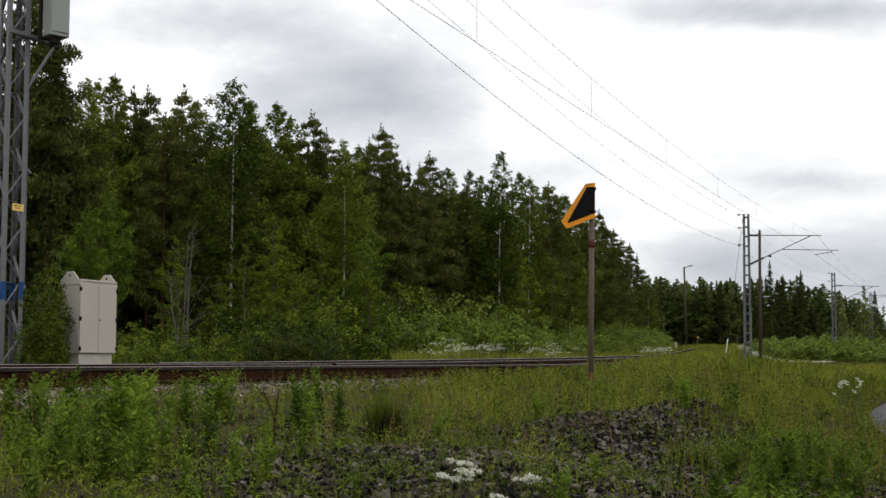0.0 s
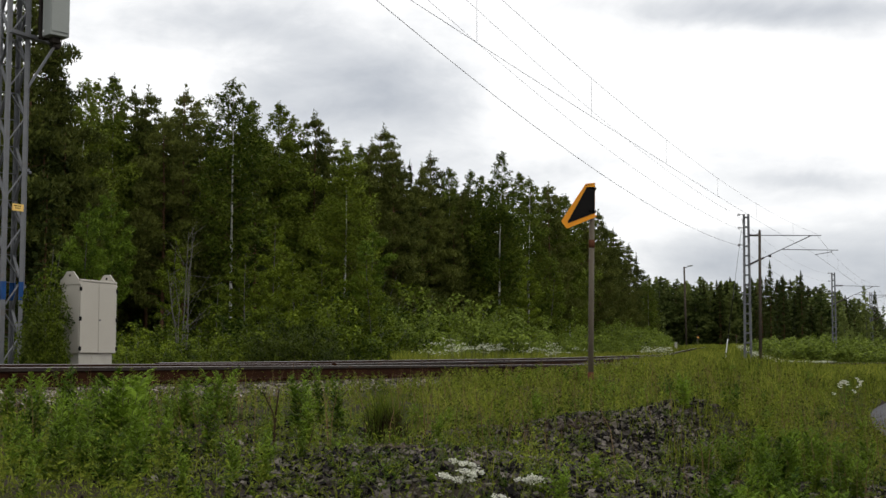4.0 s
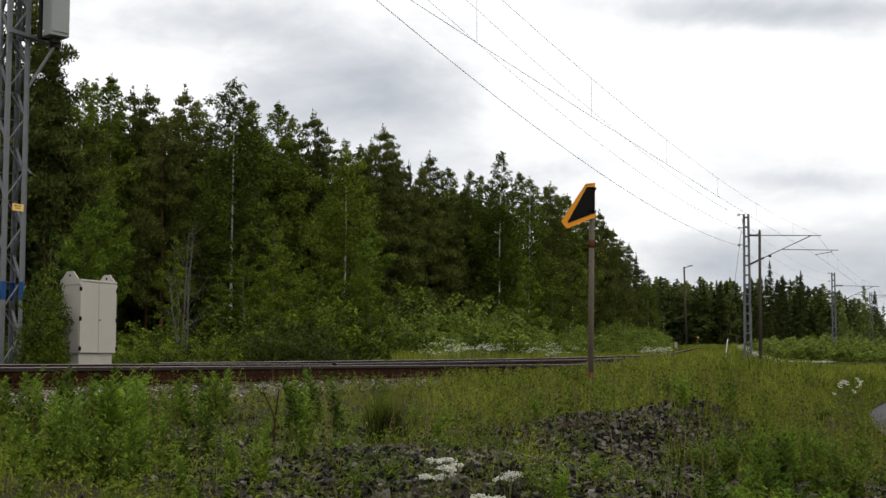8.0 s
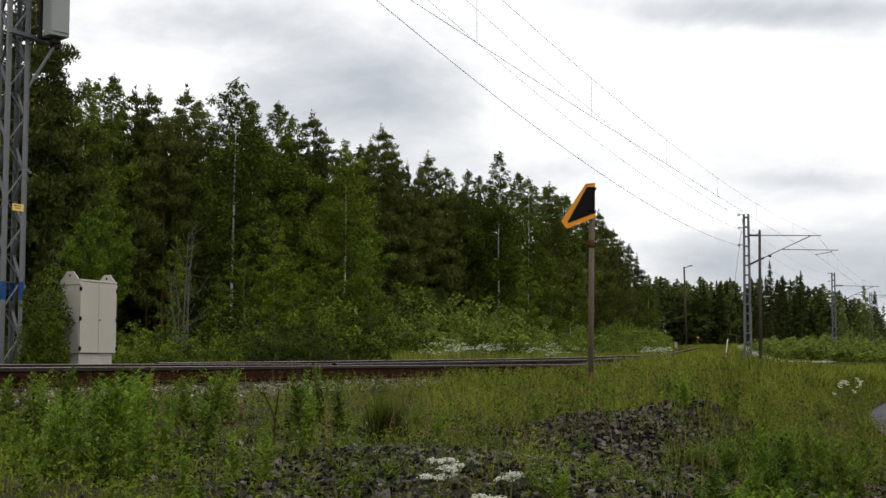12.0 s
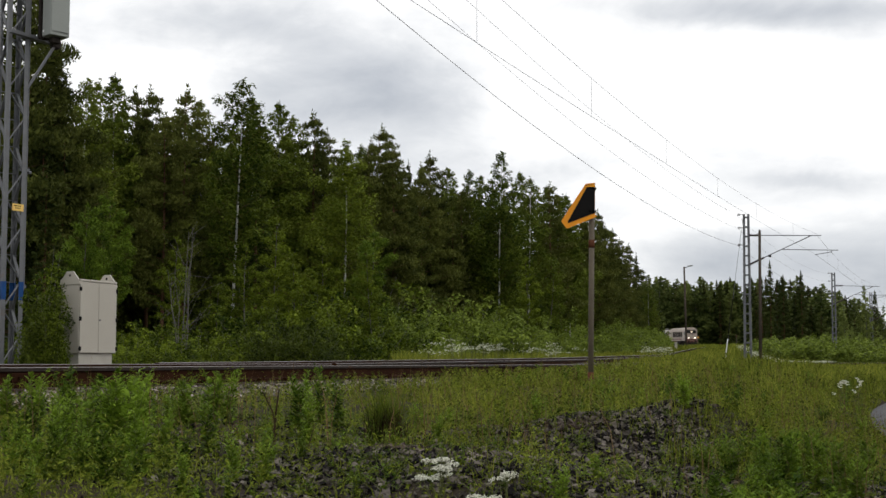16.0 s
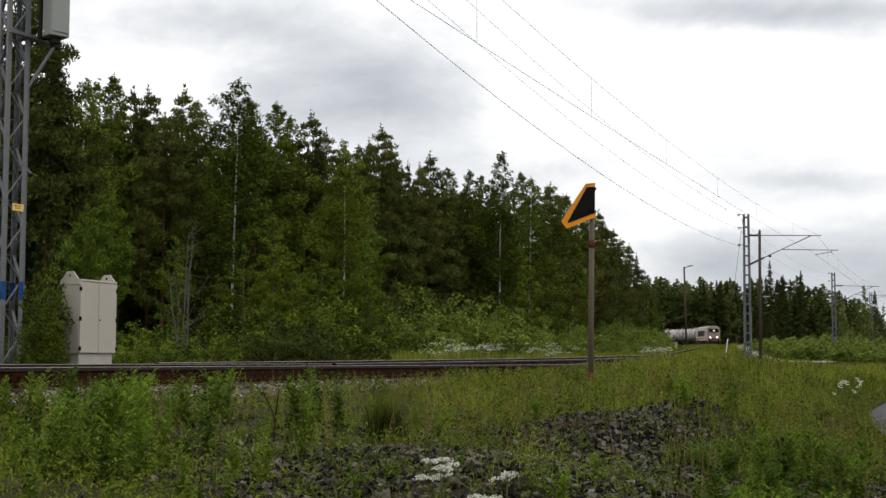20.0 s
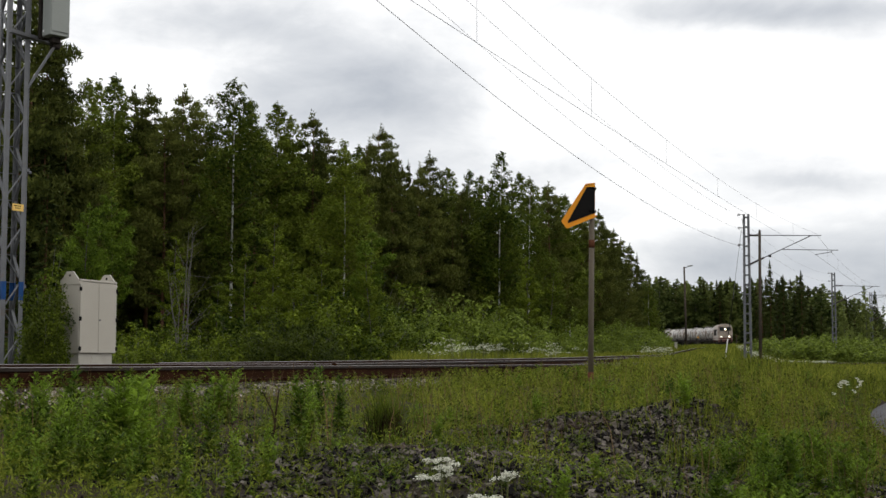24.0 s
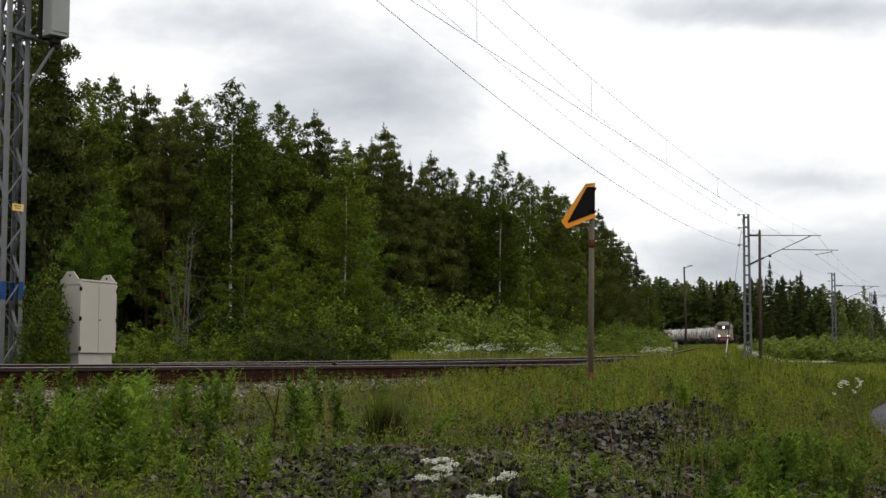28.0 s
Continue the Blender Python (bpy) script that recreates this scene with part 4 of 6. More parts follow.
SAPLINGS = [proto_birch(23, 8, 1.5, 0.12, 12000, 0.112, BUSH_LEAF, GREY_BARK, 0.9, "alder_tree", "young alder with dull green leaves", tall=0.7, hang=0.2, tuft=0.22, boughs=34),
            proto_birch(24, 8, 1.2, 0.18, 10000, 0.112, BUSH_LEAF, GREY_BARK, 0.9, "alder_tree", "young alder with dull green leaves", tall=0.7, hang=0.2, tuft=0.22, boughs=34)]
PINES = [proto_pine(31, 15, 2.3, 0.20, 19000, "", 0.23), proto_pine(32, 15, 2.0, 0.16, 18000, "", 0.23), proto_pine(33, 15, 2.6, 0.24, 20000, "", 0.23)]
MIDS = [proto_birch(14, 15, 2.5, 0.12, 5200, 0.32, BIRCH_LEAF, GREY_BARK), proto_pine(34, 15, 2.3, 0.16, 5600, "", 0.40), proto_spruce(44, 15, 2.4, 5200, "", 0.46), proto_birch(15, 15, 2.2, 0.16, 5200, 0.32, BIRCH_LEAF, PINE_BARK, label="leafy deciduous tree in the wood")]
SPRUCES = [proto_spruce(41, 15, 2.3, 8600), proto_spruce(42, 15, 1.9, 8000), proto_spruce(43, 15, 2.7, 9000)]
BUSHES = [proto_bush(51, 2.5, 1.5, 7600, 0.115), proto_bush(52, 2.5, 1.2, 7200, 0.11), proto_bush(53, 2.5, 1.8, 8000, 0.115, label="wide low willow bush with fresh leaves")]
FAR_BIRCH = [proto_birch(61, 15, 2.6, 0.06, 2300, 0.52, FAR_LEAF, PINE_BARK, 0.9, label="leafy deciduous tree in the far wood"), proto_birch(62, 15, 2.3, 0.06, 2300, 0.52, FAR_LEAF, GREY_BARK, 1.0, label="leafy deciduous tree in the far wood")]
FAR_SPRUCE = [proto_spruce(63, 15, 2.0, 2200, "", 0.62), proto_spruce(64, 15, 1.6, 2100, "", 0.62)]
# the far bushes take the lightened leaf colour in place of more light
FAR_BUSH = [proto_bush(65, 2.5, 1.8, 2600, 0.20, LIT_BUSH_LEAF, "bush beside the railway with leaves coloured as if brightly lit"), proto_bush(66, 2.5, 1.5, 2600, 0.20, LIT_BUSH_LEAF, "bush beside the railway with leaves coloured as if brightly lit")]
DARK_BUSH = proto_bush(57, 2.5, 1.4, 6400, 0.13, ALDER_LEAF, "dense dark green alder bush before the wood")
SMALL_BUSH = [proto_bush(55, 1.7, 0.32, 13000, 0.046, ALDER_LEAF, label="leafy bush pressed against the cabinet", tight=0.8), proto_bush(56, 1.7, 0.28, 12000, 0.045, label="leafy bush pressed against the cabinet", tight=0.8)]
LIT_BUSHES = [proto_bush(67, 2.5, 1.6, 7200, 0.115, LIT_BUSH_LEAF, "bush before the wood with leaves coloured as if brightly lit")]
PROTOS = LIT_BUSHES + [DARK_BUSH, BRIGHT_BIRCH, TALL_PROTO] + SAPLINGS + SMALL_BUSH + MIDS + BIRCHES + ASPENS + PINES + SPRUCES + BUSHES + FAR_BIRCH + FAR_SPRUCE + FAR_BUSH


def sight(px, Y):
    """x of the line of view number px at depth Y."""
    return (px - 784) / 2200.0 * Y * 0.998


def forest():
    rng = np.random.default_rng(5)
    # leading trees of the edge: kind, bearing, height above the horizon line, depth
    lead = [(PINES, 38, 700, 44), (PINES, 70, 570, 46), (SPRUCES, 15, 640, 48), (SPRUCES, 85, 560, 50), (BIRCHES, 140, 495, 58), (BIRCHES, 200, 505, 64), (PINES, 255, 480, 66),
            (PINES, 320, 480, 62), (PINES, 285, 430, 60), (TALL_PROTO, 408, 497, 60), (BIRCHES, 490, 455, 72), (PINES, 550, 435, 74), (BRIGHT_BIRCH, 604, 385, 60),
            (PINES, 675, 410, 78), (SPRUCES, 700, 340, 74), (PINES, 760, 360, 84), (BIRCHES, 825, 330, 88), (BIRCHES[0], 885, 362, 84), (BIRCHES, 935, 315, 92)]
    lead2 = [(PINES, 975, 305, 98), (BIRCHES, 1010, 285, 104), (PINES, 1045, 265, 110), (PINES, 1075, 228, 122), (PINES, 1100, 205, 135), (SPRUCES, 1128, 178, 148),
             (BIRCHES, 1150, 140, 170), (MIDS, 800, 250, 82), (MIDS, 860, 230, 84), (SPRUCES, 730, 300, 80), (MIDS, 620, 330, 76), (MIDS, 460, 400, 74),
             (MIDS, 370, 380, 72), (MIDS, 230, 400, 68), (MIDS, 170, 380, 62), (SPRUCES, 110, 400, 58), (SPRUCES, 330, 400, 64), (SPRUCES, 450, 380, 66), (SPRUCES, 38, 470, 44), (SPRUCES, 20, 380, 42), (SPRUCES, 75, 350, 42)]
    lead3 = [(BIRCHES, 168, 492, 66), (PINES, 228, 478, 70), (BIRCHES, 352, 452, 70), (BIRCHES[0], 432, 462, 70), (BIRCHES, 520, 425, 74), (PINES, 575, 402, 80), (BIRCHES, 640, 372, 76), (SPRUCES, 722, 345, 84),
             (BIRCHES, 785, 335, 90), (BIRCHES, 850, 318, 92), (BIRCHES, 912, 326, 96), (BIRCHES, 960, 300, 102), (BIRCHES, 1000, 283, 106), (PINES, 1062, 255, 118), (PINES, 1088, 222, 130), (PINES, 1115, 195, 142)]
    lead3 += [(PINES, 655, 385, 72), (PINES, 692, 372, 73), (PINES, 712, 335, 76), (PINES, 745, 340, 80), (SPRUCES, 68, 455, 43), (SPRUCES, 104, 400, 45), (PINES, 90, 500, 47), (PINES, 822, 300, 86), (PINES, 1030, 262, 112), (BIRCHES, 980, 285, 104), (SPRUCES, 872, 300, 98), (MIDS, 892, 285, 100), (SPRUCES, 910, 275, 102), (MIDS, 850, 290, 98)]
    for kind, px, up, Y in lead + lead2 + lead3:
        x = sight(px, Y)
        plant(kind, rng, x, Y, (up + 16) / 2200 * Y - gz(x, Y) + 0.045, 15, 1.05, 0.5)
        if kind is TALL_PROTO:
            TALL_BIRCH.append(SWAYING.pop())
    # the wood behind them
    for i in range(100):
        px = rng.uniform(-40, 1170)
        up = float(np.interp(px, [-40, 100, 420, 680, 885, 1060, 1170], [540, 440, 440, 350, 300, 230, 110])) * rng.uniform(0.72, 1.0)
        Y = float(np.interp(px, [-40, 420, 885, 1060, 1170], [56, 76, 96, 128, 185])) * rng.uniform(1.0, 1.35)
        x = sight(px, Y)
        plant(MIDS, rng, x, Y, up / 2200 * Y - gz(x, Y), 15, 1.1)
    for i in range(115):     # deeper in the wood
        px = rng.uniform(-60, 1185)
        up = float(np.interp(px, [-60, 100, 420, 680, 885, 1060, 1185], [520, 430, 430, 340, 295, 225, 95])) * rng.uniform(0.55, 0.98)
        Y = float(np.interp(px, [-60, 420, 885, 1060, 1185], [66, 92, 118, 150, 215])) * rng.uniform(1.0, 1.3)
        x = sight(px, Y)
        plant(FAR_BIRCH if i % 3 == 0 else FAR_SPRUCE, rng, x, Y, up / 2200 * Y - gz(x, Y), 15, 1.5)
    # young trees and bushes in front of the wood
    for px, up, Y in ((145, 285, 36), (198, 308, 37), (440, 215, 44), (520, 200, 46), (560, 225, 50), (648, 235, 52), (660, 200, 48), (930, 190, 74), (970, 170, 78), (310, 230, 52), (480, 270, 50), (414, 185, 49), (388, 160, 47)):
        x = sight(px, Y)
        plant(ASPENS if px < 230 or 640 < px < 650 else SAPLINGS, rng, x, Y, up / 2200 * Y - gz(x, Y), 8, 0.75 if px < 230 else 1.0, 0.8)
    for i in range(125):
        px = rng.uniform(40, 1190)
        row = rng.uniform(0, 1)
        Y = float(np.interp(px, [40, 500, 900, 1190], [24, 34, 56, 105])) * (1 + 0.5 * row)
        up = float(np.interp(px, [40, 200, 390, 450, 600, 700, 900, 1100, 1150, 1190], [62, 60, 66, 120, 132, 108, 85, 62, 34, 24])) * rng.uniform(0.5, 1.25) * (0.8 + 0.55 * row)
        x = sight(px, Y)
        if 435 < px < 575 and Y < 42:
            continue
        plant(LIT_BUSHES if px > 930 or (px > 690 and i % 2) else BUSHES, rng, x, Y, max(0.8, up / 2200 * Y - gz(x, Y)), 2.5, rng.uniform(0.9, 1.3), 0.9 if Y < 45 else 0)
    for px, up, Y in ((450, 70, 36), (478, 84, 37), (505, 90, 36), (530, 88, 37), (556, 80, 36), (575, 60, 38), (420, 60, 38), (500, 110, 40), (540, 105, 40), (455, 62, 33), (487, 76, 33), (520, 80, 33), (552, 74, 33), (584, 58, 34)):     # a dark thicket
        x = sight(px, Y)
        plant(DARK_BUSH, rng, x, Y, up / 2200 * Y - gz(x, Y), 2.5, 0.9, 0.6)


forest()


def far_woods():
    rng = np.random.default_rng(8)
    for i in range(190):      # behind the branch curve
        px = rng.uniform(1130, 1345)
        Y = 345 + rng.uniform(0, 50)
        up = rng.uniform(85, 152) if i < 130 else rng.uniform(124, 146)
        x = sight(px, Y)
        plant(FAR_SPRUCE if rng.uniform() < (0.15 if px < 1260 else 0.6) else FAR_BIRCH, rng, x, Y, up / 2200 * Y - gz(x, Y), 15, 1.5)
    for i in range(130):      # beyond the straight line
        px = rng.uniform(1320, 1620)
        Y = 225 + rng.uniform(0, 60)
        up = float(np.interp(px, [1320, 1400, 1480, 1568, 1620], [140, 150, 128, 84, 80])) * rng.uniform(0.65, 1.05)
        x = sight(px, Y)
        plant(FAR_SPRUCE if rng.uniform() < (0.8 if px < 1440 else 0.2) else FAR_BIRCH, rng, x, Y, up / 2200 * Y - gz(x, Y), 15, 1.7)
    for px, up, Y in ((1365, 178, 215), (1420, 162, 215), (1350, 150, 225), (1388, 155, 220), (1550, 128, 210), (1500, 110, 215)):
        x = sight(px, Y)
        plant(FAR_SPRUCE, rng, x, Y, up / 2200 * Y - gz(x, Y), 15, 1.1)
    for px, up, Y in ((1534, 136, 150), (1493, 116, 165), (1562, 100, 150)):
        x = sight(px, Y)
        plant(FAR_BIRCH[1], rng, x, Y, up / 2200 * Y - gz(x, Y), 15, 0.9)
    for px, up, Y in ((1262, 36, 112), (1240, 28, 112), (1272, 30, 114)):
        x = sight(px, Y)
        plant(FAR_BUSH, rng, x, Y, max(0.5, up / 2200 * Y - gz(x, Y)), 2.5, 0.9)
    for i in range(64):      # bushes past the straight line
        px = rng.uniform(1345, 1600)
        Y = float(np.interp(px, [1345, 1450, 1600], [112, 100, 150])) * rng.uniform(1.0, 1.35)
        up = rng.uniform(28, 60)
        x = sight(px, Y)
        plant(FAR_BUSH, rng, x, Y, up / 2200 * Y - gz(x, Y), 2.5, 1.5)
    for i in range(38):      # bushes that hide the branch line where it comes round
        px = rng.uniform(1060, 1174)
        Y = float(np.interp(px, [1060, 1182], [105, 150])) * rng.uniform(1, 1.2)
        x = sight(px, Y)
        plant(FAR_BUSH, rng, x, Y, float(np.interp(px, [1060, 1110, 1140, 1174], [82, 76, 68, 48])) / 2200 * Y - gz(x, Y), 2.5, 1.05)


far_woods()
rng_c = np.random.default_rng(77)
for bx, by, bh, bw in ((-4.70, 14.64, 1.45, 0.80), (-4.78, 14.95, 1.80, 0.78), (-5.10, 15.3, 0.40, 1.0), (-4.90, 15.9, 1.5, 0.8), (-4.62, 14.62, 1.15, 0.8), (-4.75, 14.60, 0.95, 0.9), (-4.58, 14.54, 0.80, 0.7)):   # bushes round the cabinet
    plant(SMALL_BUSH, rng_c, bx, by, bh, 1.7, bw, 1.2)


def bare_stems():
    """A clump of thin grey stems with sparse leaves, before the wood."""
    rng = np.random.default_rng(79)
    x, y = sight(322, 41.0), 41.0
    root = thing("alder_tree", pose(x, y, gz(x, y)), "thin grey many-stemmed young tree with sparse leaves", "tree")
    tips = []
    for k in range(5):
        az, h = k * 1.3, rng.uniform(3.6, 5.4)
        t = np.linspace(0, 1, 7)
        lean = rng.uniform(0.15, 0.6)
        p = np.stack([0.12 * math.cos(az) + math.cos(az) * lean * t ** 1.6 + rng.normal(0, 0.03, 7), 0.1 * math.sin(az) + math.sin(az) * lean * t, h * t - 0.2], axis=1)
        tubes = [tube(p, np.linspace(0.030, 0.006, 7), 6)]
        for q in np.linspace(0.35, 0.95, 9):
            b0 = np.array([np.interp(q, t, p[:, i]) for i in range(3)])
            d = rng.normal(size=3) * 0.45 + np.array([0, 0, 0.35])
            tubes.append(tube(np.stack([b0, b0 + d * 0.5, b0 + d * 1.1]), [0.008, 0.006, 0.003], 4))
            tips.append(b0 + d * 1.1)
        part("stem", join_tubes("stem", tubes, GREY_BARK), None, root)
    c = clumped(rng, np.array(tips), 20, np.full(len(tips), 0.20))
    v, f = leaf_quads(rng, c, rng.normal(size=c.shape), 0.065, 0.04, 0.2, 0.5)
    part("crown", mesh_of("crown", v, f, BUSH_LEAF), None, root)


bare_stems()
for src in PROTOS:
    for o in (*src.children_recursive, src):
        bpy.data.objects.remove(o)

# ---- stones, grass and weeds near the camera ----


def rock_verts(rng, r):
    bm = B()
    bmesh.ops.create_cube(bm, size=1.35 * r)
    wide, flat = rng.uniform(1.0, 1.7), rng.uniform(0.4, 0.75)
    for v in bm.verts:
        v.co = Vector((v.co.x * wide, v.co.y, v.co.z * flat)) * rng.uniform(0.6, 1.3) + Vector(rng.uniform(-0.28, 0.28, 3) * r)
    bmesh.ops.triangulate(bm, faces=bm.faces)
    vs = np.array([v.co[:] for v in bm.verts])
    fs = np.array([[v.index for v in f.verts] for f in bm.faces])
    bm.free()
    return vs, fs


def stone_places(rng, n):
    """Where the crushed stone lies: on the two heaps, along the foot of the line and thinly elsewhere."""
    out = []
    while len(out) < n:
        k = rng.uniform()
        if k < 0.33:
            x, y = rng.normal(1.3, 0.60), rng.normal(7.7, 1.0)
        elif k < 0.46:
            x, y = rng.normal(0.75, 0.55), rng.normal(6.0, 0.7)
        elif k < 0.64:
            x, y = rng.normal(-0.35, 0.60), rng.normal(6.1, 0.8)
        elif k < 0.67:
            x, y = rng.normal(2.25, 0.16), rng.normal(6.8, 0.25)
        elif k < 0.86:
            y = rng.uniform(8, 18)
            x, y = main_at(y, rng.uniform(1.1, 2.9))
        else:
            y = rng.uniform(4.9, 9.5)
            x = y * rng.uniform(-0.30, 0.30)
        if y > 4.6 and abs((x - X0 - SLOPE * y) * NORM) > 1.1:
            out.append((x, y))
    return np.array(out)


def stones():
    rng = np.random.default_rng(17)
    protos = [rock_verts(rng, 1.0) for _ in range(16)]
    bed = thing("stone_heap", pose(1.3, 8.3, gz(1.3, 8.3)), "low heap of dark crushed stone overgrown with weeds", "stone heap")
    meshes = [mesh_of("stone", v, f, STONE) for v, f in protos]
    xy = stone_places(rng, 300)
    z = ground(xy[:, 0], xy[:, 1])
    base = bed.matrix_basis.inverted()
    for i in range(300):
        o = part("stone", meshes[i % 16], None, bed)
        r = rng.uniform(0.012, 0.029)
        o.matrix_basis = base @ pose(xy[i, 0], xy[i, 1], z[i] + r * 0.35, *rng.uniform(-35, 35, 2), rng.uniform(0, 360)) @ Matrix.Diagonal((r, r, r, 1))
    n = 30000
    xy = stone_places(rng, n)
    z = ground(xy[:, 0], xy[:, 1])
    vs, fs, k = [], [], 0
    for i in range(n):
        v, f = protos[i % 16]
        r = 0.006 + 0.016 * rng.uniform(0, 1) ** 1.6
        R = np.array(Euler((rng.uniform(-.7, .7), rng.uniform(-.7, .7), rng.uniform(0, 6.28))).to_matrix())
        vs.append(v @ R.T * r + np.array([xy[i, 0], xy[i, 1], z[i] + r * 0.25]))
        fs.append(f + k)
        k += len(v)
    rest = tagged(part("gravel", mesh_of("gravel", np.concatenate(vs), np.concatenate(fs), STONE), None, bed), kind="stuff")
    rest.matrix_basis = base


stones()


def ballast():
    """Pale stones at the foot of the near rail."""
    rng = np.random.default_rng(19)
    n = 5200
    y = 6.8 + 12 * rng.uniform(0, 1, n) ** 1.3
    off = 1.02 + 1.5 * rng.uniform(0, 1, n) ** 1.5
    x, y = main_at(y, off)
    z = ground(x, y)
    protos = [rock_verts(rng, 1.0) for _ in range(12)]
    vs, fs, k = [], [], 0
    for i in range(n):
        v, f = protos[i % 12]
        r = rng.uniform(0.010, 0.030)
        R = np.array(Euler((rng.uniform(-.6, .6), rng.uniform(-.6, .6), rng.uniform(0, 6.28))).to_matrix())
        vs.append(v @ R.T * r + np.array([x[i], y[i], z[i] + r * 0.25]))
        fs.append(f + k)
        k += len(v)
    tagged(new("ballast", mesh_of("ballast", np.concatenate(vs), np.concatenate(fs), PALE_STONE)), "pale crushed-stone ballast at the foot of the rails", "ballast", kind="stuff")


ballast()


def patch(x, y, k=0.8):
    """Uneven growth: 0 to 1 over the ground."""
    return 0.5 + 0.5 * np.sin(x * 1.7 * k + 1.3 * np.sin(y * 1.1 * k)) * np.sin(y * 1.9 * k + 0.7 + np.sin(x * 0.8 * k))


def dist_main(x, y):
    return (x - X0 - SLOPE * y) * NORM


def under_sight(x, y, z, height):
    """Growth beside the ballast stays low, short of the height of the rails."""
    low = np.maximum(0.05, 0.0 - z) * (0.75 + 0.3 * patch(x, y, 3.1))
    return np.where((x / np.maximum(y, 1.0) < 0.115) & (x / np.maximum(y, 1.0) > -0.10) & (y > 8.5), np.minimum(height, low), height)


def blades(name, rng, x, y, height, width, lean, mat, label, z=None):
    """Grass blades of three segments, rooted on the ground."""
    n = len(x)
    z = ground(x, y) if z is None else z
    if mat is GRASS:
        height = np.where(dist_main(x, y) > 0, under_sight(x, y, z, height), height)
    az = rng.uniform(0, 2 * np.pi, n)
    d = np.stack([np.cos(az), np.sin(az), np.zeros(n)], axis=1)
    tilt = np.abs(rng.normal(0.0, lean, n))[:, None] + 0.05
    fa = rng.uniform(0, 2 * np.pi, n)
    s = np.stack([np.cos(fa), np.sin(fa), np.zeros(n)], axis=1) * (width * rng.uniform(0.6, 1.3, n))[:, None] * 0.5
    p0 = np.stack([x, y, z - 0.02], axis=1)
    up = np.array([[0, 0, 1.0]])
    h = height[:, None]
    p1 = p0 + up * h * 0.55 + d * h * tilt * 0.3
    p2 = p0 + up * h * (1 - 0.25 * tilt) + d * h * tilt
    v = np.stack([p0 - s, p0 + s, p1 - s * 0.8, p1 + s * 0.8, p2], axis=1).reshape(-1, 3)
    i = np.arange(n)[:, None] * 5
    quads, tris = (i + np.array([[0, 1, 3, 2]])).tolist(), (i + np.array([[2, 3, 4]])).tolist()
    ob = new(name, mesh_of(name, v, quads + tris, mat))
    return tagged(ob, label, "grass", kind="stuff")


def stony(x, y):
    a = np.exp(-((x - 1.25) / 0.75) ** 2 - ((y - 7.7) / 1.25) ** 2) * 1.15
    b = np.exp(-((x + 0.3) / 0.65) ** 2 - ((y - 6.1) / 0.9) ** 2)
    c = np.exp(-((x - 0.75) / 0.6) ** 2 - ((y - 6.0) / 0.7) ** 2) * 0.8 + np.exp(-((x - 2.25) / 0.22) ** 2 - ((y - 6.8) / 0.35) ** 2)
    e = 0.6 * smooth_step(-0.24, -0.18, x / y) * smooth_step(0.02, -0.04, x / y)
    return np.clip(np.maximum(a + b + c, e) * (0.45 + 0.75 * patch(x, y, 2.6)), 0, 1)


